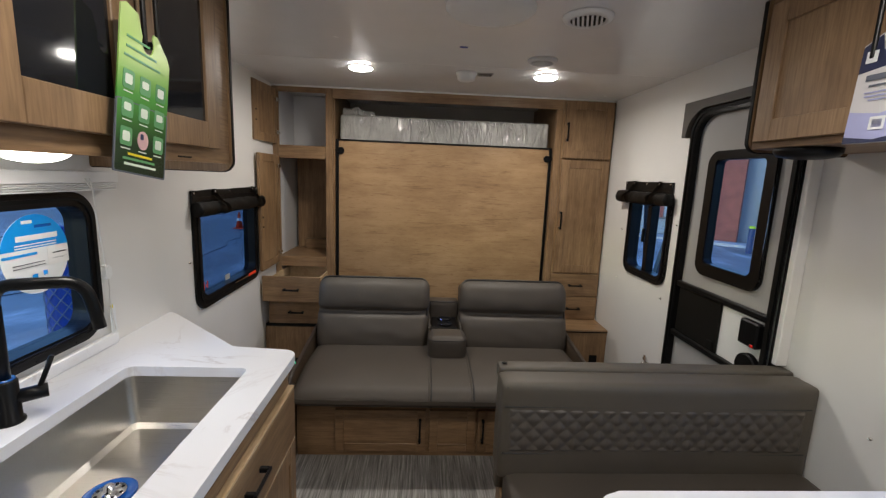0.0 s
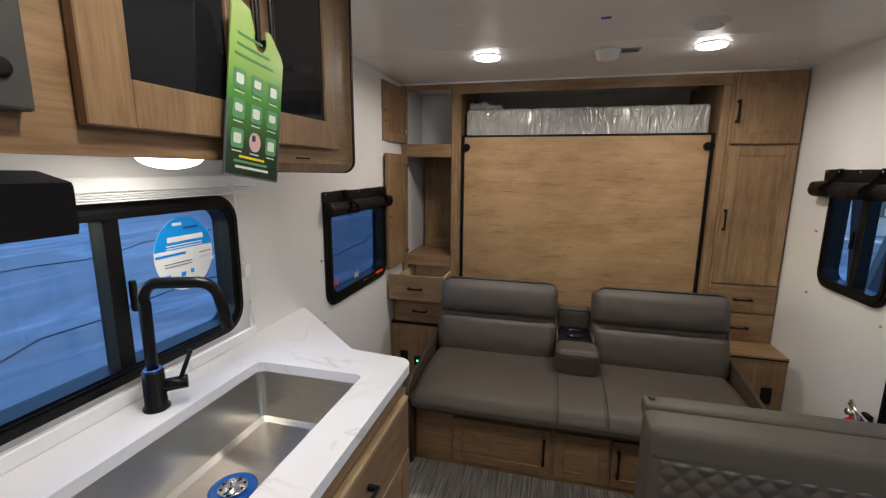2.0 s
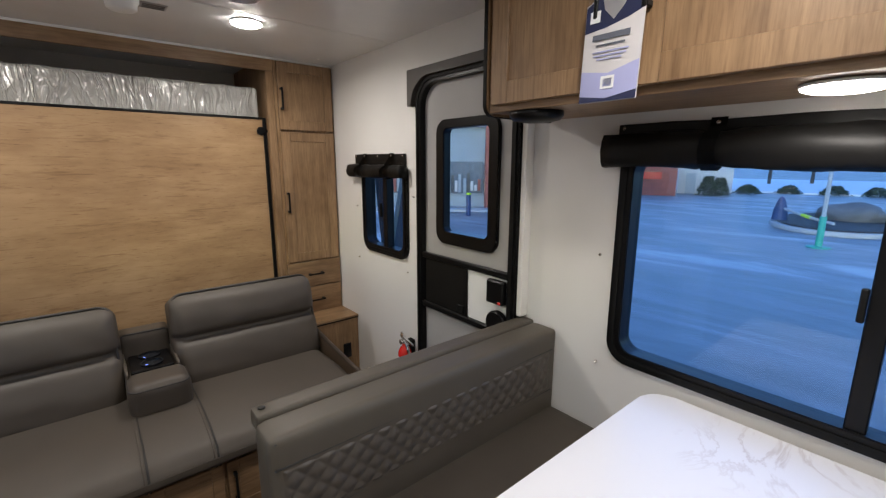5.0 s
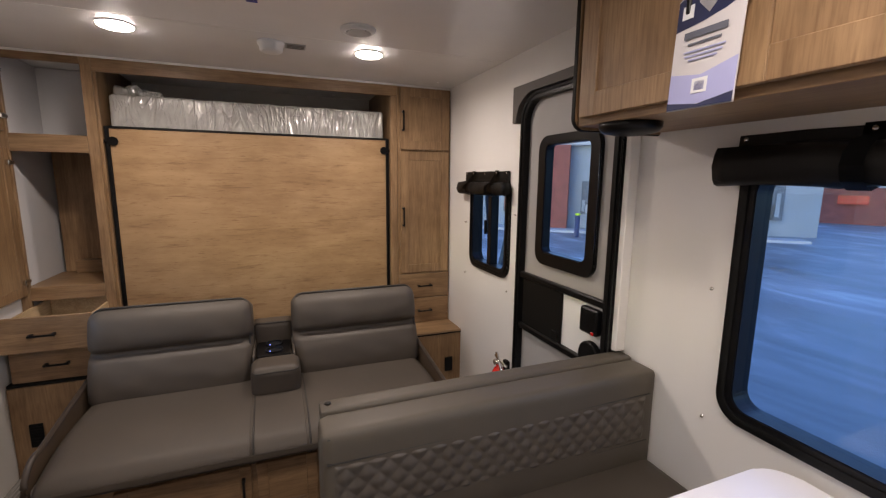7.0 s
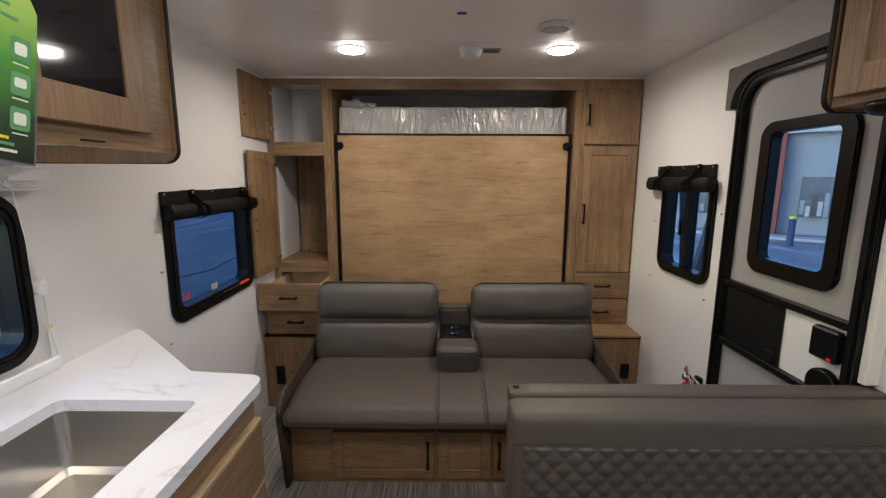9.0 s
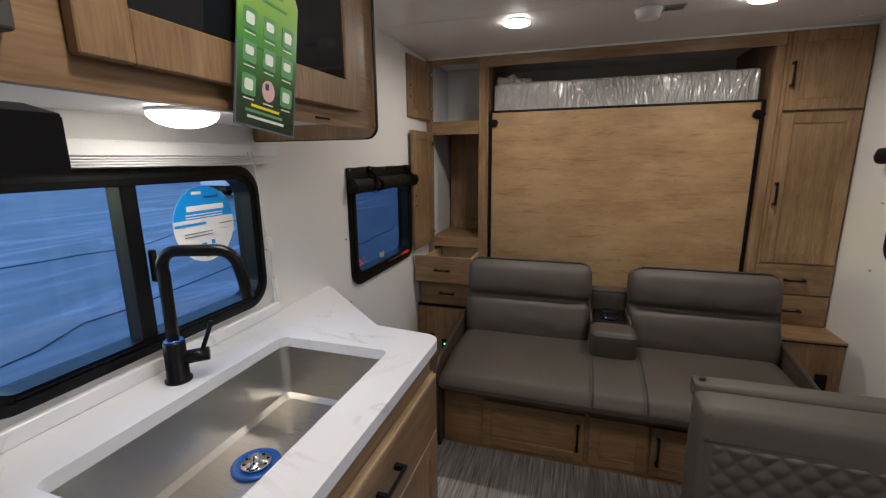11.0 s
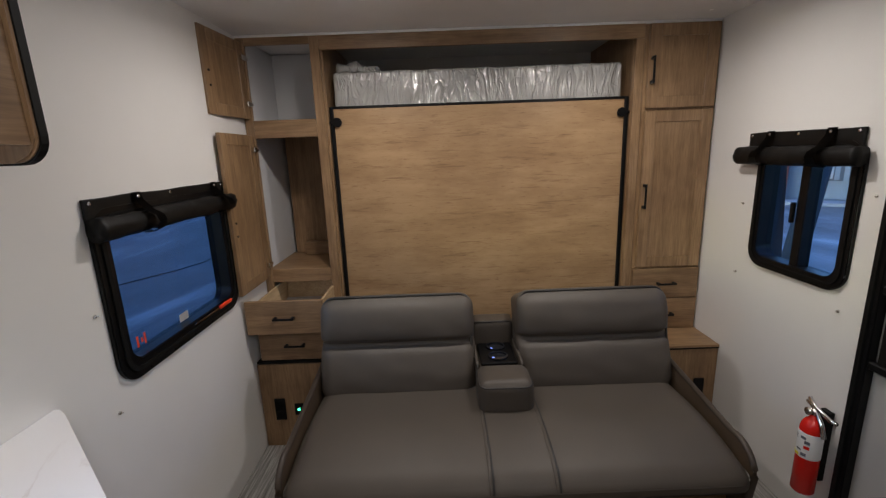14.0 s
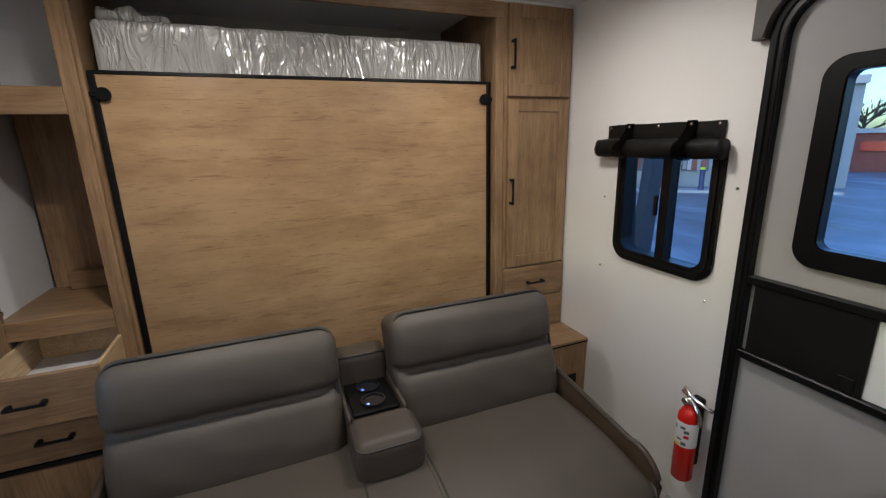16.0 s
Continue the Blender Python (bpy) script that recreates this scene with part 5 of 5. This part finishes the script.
def ground_mat():
    m, n, l, b = base_mat("wet_asphalt", (0.2, 0.2, 0.2), 0.5)
    v = coords(n, l, (1, 1, 1), False)
    big = noise_tex(n, l, coords(n, l, (0.5, 0.14, 1), False), 1.0, 6, 0.62, 1.4)
    fine = noise_tex(n, l, v, 30.0, 3)
    col = ramp(n, l, big, [(0.32, (0.10, 0.10, 0.105)), (0.45, (0.22, 0.22, 0.225)), (0.55, (0.33, 0.33, 0.335)), (0.66, (0.58, 0.58, 0.585))])
    col = mixed(n, l, col, ramp(n, l, fine, [(0.3, (0.8, 0.8, 0.8)), (0.7, (1, 1, 1))]), 1.0, "MULTIPLY")
    l.new(col, b.inputs["Base Color"])
    l.new(ramp(n, l, big, [(0.3, (0.35, 0.35, 0.35)), (0.7, (0.75, 0.75, 0.75))]), b.inputs["Roughness"])
    bump(n, l, b, fine, 0.3, 0.01)
    return m


bm = bmesh.new()
box(bm, -600, 600, -600, 600, GZ - 0.2, GZ)
tagged(part("ground", bm, ground_mat()), "grey worn asphalt parking lot at dusk", "ground", kind="structure")
BRICK = varied("red_brick", (0.30, 0.085, 0.06), 0.8, 0.2, 3.0, 20.0, 0.4)
SIDING = varied("grey_siding", (0.30, 0.32, 0.34), 0.6, 0.08, 1.0, 10.0, 0.2)
LIGHTW = varied("pale_block", (0.50, 0.47, 0.45), 0.7, 0.08, 1.0, 10.0, 0.2)
BOLLARD = varied("bollard_blue", (0.02, 0.045, 0.13), 0.5, 0.1)
HIVIS = varied("reflective_band", (0.60, 0.80, 0.02), 0.4, 0.05)
SHOPGLASS = varied("shop_glass", (0.14, 0.15, 0.165), 0.25, 0.2)
SNOW = varied("old_snow", (0.7, 0.72, 0.75), 0.7, 0.06)
BARK = varied("bark", (0.055, 0.045, 0.038), 0.85, 0.2)
NEEDLE = varied("evergreen", (0.03, 0.05, 0.03), 0.8, 0.25)
MULCH = varied("mulch", (0.05, 0.04, 0.035), 0.9, 0.2)
ROCK = varied("boulder_rock", (0.16, 0.14, 0.13), 0.8, 0.25, 2.0, 12.0, 0.6)
POLEG = varied("pole_green", (0.06, 0.42, 0.28), 0.5, 0.1)

# the shop: grey wall with brick pier, brick wing and pale annex
shop = thing("shop_building", (30, 22, GZ), "low grey shop building with red brick wing", "building")
RZ = 34.0


def on_front(off):
    """The shop front's distance at a bearing, off metres before it."""
    return lambda az: 22.88 / math.cos(radians(az - 40.9)) - off


def face_box(name, az0, az1, d, z0, z1, depth, mt, label=""):
    """A wall piece seen between two bearings at about d metres."""
    far = d if callable(d) else (lambda az: d)
    a = Vector((math.sin(radians(az0)), math.cos(radians(az0)), 0)) * far(az0)
    b = Vector((math.sin(radians(az1)), math.cos(radians(az1)), 0)) * far(az1)
    t = (b - a).normalized()
    nrm = Vector((t.y, -t.x, 0))
    nrm = nrm if nrm.dot(a) > 0 else -nrm
    bm = bmesh.new()
    vs = [bm.verts.new((*(q.xy), z)) for z in (z0, z1) for q in (a, b, b + nrm * depth, a + nrm * depth)]
    for f in ((0, 1, 2, 3), (4, 5, 6, 7), (0, 1, 5, 4), (1, 2, 6, 5), (2, 3, 7, 6), (3, 0, 4, 7)):
        bm.faces.new([vs[k] for k in f])
    return part(name, bm, mt, shop, label)


front = face_box("wall", 20, 61.8, 24.5, GZ, 3.2, 6, SIDING, "grey shop wall")
face_box("roof", 19.5, 62, 24.2, 3.2, 3.5, 6.5, LIGHTW)
face_box("brick_wing", 61.6, 67.0, 34.5, GZ, 1.3, 8, BRICK, "red brick wing")
face_box("roof", 61.5, 67.2, 34.3, 1.3, 1.55, 8.4, LIGHTW)
ann = face_box("annex_wall", 67.2, 72.5, 38, GZ, 1.3, 6, LIGHTW, "pale annex wall")
face_box("door", 68.0, 69.0, 37.9, GZ, 0.7, 0.05, SIDING)
face_box("emblem", 63.2, 65.4, 34.3, 0.35, 0.85, 0.05, RED, "plain red emblem")
for az in (36.0, 45.2, 53.0):
    face_box("pier", az - 1.1, az + 1.1, on_front(0.7), GZ, 3.2, 0.6, BRICK, "red brick pier")
random.seed(11)
for az in (30.5, 33.5, 40.0, 42.5, 49.0, 57.6):
    w = face_box("window", az - 1.3, az + 1.3, on_front(0.12), -0.1, 1.5, 0.08, SHOPGLASS, "shop window")
    for q in range(5):
        za, aa = random.uniform(0.1, 1.2), az - 1.2 + q * 0.46
        face_box("display", aa, aa + 0.36, on_front(0.2), random.uniform(-0.1, 0.05), za, 0.03, random.choice((LIGHTW, SIDING, HOODGREY, BRICK, SIDING)))
face_box("kerb_line", 22, 61.4, on_front(2.6), GZ, GZ + 0.10, 0.9, LIGHTW, "pale concrete kerb")


def bollard(az, d):
    x, y = d * math.sin(radians(az)), d * math.cos(radians(az))
    o = thing("bollard", (x, y, GZ), "dark blue bollard with yellow reflective band", "bollard", "bollards")
    bm = bmesh.new()
    lathe(bm, (x, y, GZ), [(0.10, 0), (0.10, 0.90)], "z", 16)
    part("post", bm, BOLLARD, o)
    bm = bmesh.new()
    lathe(bm, (x, y, GZ + 0.90), [(0.104, 0), (0.104, 0.06), (0.09, 0.08), (0.03, 0.09)], "z", 16)
    part("band", bm, HIVIS, o, "yellow cap", True)


for az, d in ((38.3, 19), (41.8, 19), (45.1, 20.5), (49.5, 21), (55.6, 26), (57.7, 26.5), (59.8, 27)):
    bollard(az, d)

isl = thing("traffic_island", (22, 4, GZ), "kerbed planting island with mulch and snow", "island", kind="structure")
bm = bmesh.new()
prism(bm, "z", [(21.5 + 3.6 * math.cos(a), 3.2 + 2.2 * math.sin(a)) for a in np.linspace(0, 6.283, 30)[:-1]], GZ, GZ + 0.15, 0.03)
part("kerb", bm, LIGHTW, isl)
bm = bmesh.new()
prism(bm, "z", [(21.5 + 3.4 * math.cos(a), 3.2 + 2.0 * math.sin(a)) for a in np.linspace(0, 6.283, 30)[:-1]], GZ + 0.15, GZ + 0.2)
part("mulch_bed", bm, MULCH, isl)
rock = bmesh.new()
bmesh.ops.create_icosphere(rock, subdivisions=4, radius=1)
for v in rock.verts:
    p = v.co.copy()
    s = 1 + 0.25 * noise.noise(p * 1.3) + 0.08 * noise.noise(p * 4)
    v.co = Vector((21.9 + 0.8 * p.x * s, 3.1 + 1.0 * p.y * s, GZ + 0.2 + max(-0.05, 0.15 + 0.5 * p.z * s)))
tagged(part("boulder", rock, ROCK, None, "", True), "dark brown boulder on the planting island", "boulder")
lp = thing("light_pole", (15.29, 2.96, GZ), "tall pale parking lot pole with green sleeve", "pole")
bm = bmesh.new()
lathe(bm, (15.29, 2.96, GZ), [(0.05, 0.85), (0.045, 5.5)], "z", 12)
part("pole", bm, LIGHTW, lp)
bm = bmesh.new()
lathe(bm, (15.29, 2.96, GZ), [(0.27, 0), (0.27, 0.03), (0.08, 0.04), (0.08, 0.86)], "z", 16)
part("sleeve", bm, POLEG, lp, "green plastic sleeve")


bar = thing("broken_barrier", (19.9, 4.9, GZ), "dark blue post with a leaning pale rail", "barrier")
bm = bmesh.new()
lathe(bm, (19.9, 4.9, GZ + 0.2), [(0.24, 0), (0.22, 0.35), (0.12, 0.72), (0.04, 0.86)], "z", 14)
part("post", bm, BOLLARD, bar)
bm = bmesh.new()
tube(bm, [(19.8, 4.75, GZ + 0.62), (19.0, 3.9, GZ + 0.45), (18.4, 3.15, GZ + 0.36)], 0.05, 8)
rail = part("rail", bm, LIGHTW, bar, "pale leaning rail")
bm = bmesh.new()
tube(bm, [(19.2, 4.12, GZ + 0.50), (18.95, 3.84, GZ + 0.445)], 0.06, 8)
part("green_sleeve", bm, HIVIS, rail, "yellow-green sleeve")


def tree(x, y, h, seed):
    random.seed(seed)
    o = thing("bare_tree", (x, y, GZ), "bare winter tree in the distance", "tree", "bare trees")
    bm = bmesh.new()
    lathe(bm, (x, y, GZ), [(0.18, 0), (0.14, h * 0.35), (0.06, h * 0.62)], "z", 8)
    part("trunk", bm, BARK, o)
    bm = bmesh.new()

    def limb(p, d, ln, r, k):
        q = p + d * ln
        tube(bm, [p, (p + q) / 2 + Vector((0, 0, ln * 0.04)), q], r, 4)
        if k:
            for _ in range(4):
                e = (d + Vector((random.uniform(-0.8, 0.8), random.uniform(-0.8, 0.8), random.uniform(-0.2, 0.6)))).normalized()
                limb(p + d * ln * random.uniform(0.4, 1.0), e, ln * 0.62, r * 0.55, k - 1)
    for _ in range(8):
        a = random.uniform(0, 6.283)
        limb(Vector((x, y, GZ + h * random.uniform(0.2, 0.6))), Vector((math.cos(a), math.sin(a), random.uniform(0.5, 1.4))).normalized(), h * 0.30, 0.10, 3)
    part("crown", bm, BARK, o)


for k, (az, d, h) in enumerate(((64.2, 62, 7.2), (76.0, 58, 6.2), (79.5, 62, 6.0), (86, 55, 6.5), (90, 60, 6.5), (60, 66, 6))):
    tree(d * math.sin(radians(az)), d * math.cos(radians(az)), h, k)


def bush(az, d, r, h, seed):
    x, y = d * math.sin(radians(az)), d * math.cos(radians(az))
    random.seed(seed)
    o = thing("evergreen_bush", (x, y, GZ), "dark evergreen bush at the lot's far edge", "bush", "bushes")
    verts, faces = [], []
    for _ in range(900):
        t = random.random() ** 0.7
        a, rr = random.uniform(0, 6.283), r * (1 - t * 0.75) * random.uniform(0.6, 1.05)
        p = Vector((rr * math.cos(a), rr * math.sin(a), h * t))
        u, w = Vector((random.uniform(-1, 1), random.uniform(-1, 1), random.uniform(-1, 1))) * 0.16, Vector((random.uniform(-1, 1), random.uniform(-1, 1), random.uniform(-1, 1))) * 0.16
        kk = len(verts)
        verts += [p, p + u, p + w]
        faces.append((kk, kk + 1, kk + 2))
    me = bpy.data.meshes.new("foliage")
    me.from_pydata(verts, [], faces)
    me.materials.append(NEEDLE)
    f = new("foliage", me)
    f.parent = o


for k, (az, d, r, h) in enumerate(((70.2, 36, 0.8, 1.3), (71.3, 36, 0.75, 1.2), (74, 40, 1.0, 0.6), (77.5, 42, 0.9, 0.55), (81, 42, 1.0, 0.6), (84, 42, 0.9, 0.55))):
    bush(az, d, r, h, 40 + k)
bm = bmesh.new()
prism(bm, "z", [(42 * math.sin(radians(a)), 42 * math.cos(radians(a))) for a in range(72, 100, 2)] + [(75 * math.sin(radians(a)), 75 * math.cos(radians(a))) for a in range(98, 70, -2)], GZ, GZ + 0.12)
tagged(part("snowy_verge", bm, SNOW), "snow-dusted verge beyond the lot", "verge", kind="structure")

# fence and far things on the kitchen side
FB = varied("fence_blue", (0.02, 0.06, 0.30), 0.5, 0.1)
CORDGREY = varied("netting_grey", (0.16, 0.18, 0.24), 0.6, 0.1)
TAR = varied("tar_seam", (0.03, 0.03, 0.032), 0.5, 0.1)
random.seed(21)
for k, x in enumerate((-6.2, -13.0)):
    seam = bmesh.new()
    pts = []
    for q in range(40):
        x += random.uniform(-0.30, 0.30) + 0.22 * math.sin(q * 0.4 + k * 2)
        pts.append((x, -6.0 + q * 0.8, GZ + 0.0))
    tube(seam, pts, 0.016 + 0.006 * k, 6)
    tagged(part("tar_seam", seam, TAR), "dark tar seam in the asphalt", "seam", kind="structure")
wrap = thing("mesh_wrapped_post", (-4.75, 6.1, GZ), "blue post wrapped in netting with a blue bucket", "post")
bm = bmesh.new()
lathe(bm, (-4.75, 6.1, GZ), [(0.19, 0), (0.19, 1.12), (0.16, 1.16)], "z", 18)
part("post", bm, FB, wrap)
bm = bmesh.new()
for k in range(9):
    for q in (1, -1):
        tube(bm, [(-4.75 + 0.20 * math.cos(k * 0.698 + q * t), 6.1 + 0.20 * math.sin(k * 0.698 + q * t), GZ + 1.14 * t / 4) for t in np.linspace(0, 4, 17)], 0.007, 4)
part("netting", bm, CORDGREY, wrap, "dull diamond netting")
bm = bmesh.new()
lathe(bm, (-4.75, 6.1, GZ + 1.165), [(0.16, 0), (0.16, 0.02), (0.10, 0.03), (0.115, 0.27), (0.12, 0.28)], "z", 20)
part("bucket", bm, FB, wrap, "blue bucket", True)
far = thing("far_building", (-48, 45, GZ), "distant pale building with red panels", "building")
bm = bmesh.new()
box(bm, -54, -44, 43, 47, GZ, 2.4)
part("wall", bm, LIGHTW, far)
for x in (-53.5, -51.5, -49.5):
    part("panel", B(x, x + 1.1, 42.9, 42.98, GZ + 0.2, 1.4, bev=0), RED, far)

# awning arms outside the narrow window
ARM = varied("awning_grey", (0.030, 0.034, 0.042), 0.45, 0.15)
awn = thing("awning_frame", (WR + 0.05, 3.08, 0.5), "dark folded awning arms on the trailer's outside", "awning")
for nm, pts, r in (("outer_arm", [(1.47, 3.05, 1.78), (1.51, 3.073, 1.355), (1.56, 3.085, 0.87), (1.59, 3.09, 0.55)], 0.032), ("inner_arm", [(1.90, 3.29, 1.60), (1.842, 3.241, 1.329), (1.66, 3.11, 0.87), (1.56, 3.05, 0.60)], 0.050)):
    bm = bmesh.new()
    tube(bm, pts, r, 4)
    part(nm, bm, ARM, awn)
for z in (0.56, 1.74):
    part("bracket", B(WR + 0.051, 1.60, 3.03, 3.10, z - 0.04, z + 0.04, bev=0.004), ARM, awn)

cone = thing("traffic_cone", (-7.0, 17.1, GZ), "orange traffic cone on the asphalt", "traffic cone")
part("base", B(-7.18, -6.82, 16.92, 17.28, GZ, GZ + 0.04, bev=0.01), ORANGE, cone)
bm = bmesh.new()
lathe(bm, (-7.0, 17.1, GZ + 0.04), [(0.13, 0), (0.03, 0.58), (0.025, 0.60)], "z", 18)
part("cone_body", bm, ORANGE, cone, "", True)
bm = bmesh.new()
lathe(bm, (-7.0, 17.1, GZ + 0.04), [(0.095, 0.25), (0.073, 0.38)], "z", 18)
part("white_band", bm, PAPER, cone)

trk = thing("parked_truck", (-21, 25, GZ), "white box truck parked far across the lot", "truck")
part("box_body", B(-22.4, -20.2, 21.4, 26.9, -0.05, 2.4, bev=0.05), PAPER, trk, "white cargo box")
part("cab", B(-22.3, -20.3, 27.0, 28.9, -0.25, 1.5, bev=0.15, seg=3), PAPER, trk)
part("cab_window", B(-20.29, -20.27, 27.4, 28.4, 0.6, 1.3, bev=0), DARKGLASS, trk)
part("chassis", B(-22.0, -20.6, 21.6, 28.6, -0.38, -0.06, bev=0.02), RUBBER, trk, "dark chassis")
for y in (23.3, 27.9):
    for x in (-22.2, -20.4):
        bm = bmesh.new()
        cyl(bm, (x, y, GZ + 0.42), 0.42, 0.42, 0.28, "x", 24, 0.04)
        wh = part("tyre", bm, RUBBER, trk, "", True)
        bm = bmesh.new()
        cyl(bm, (x + (0.142 if x > -21 else -0.142), y, GZ + 0.42), 0.22, 0.20, 0.02, "x", 20)
        part("rim", bm, CHROME, wh)
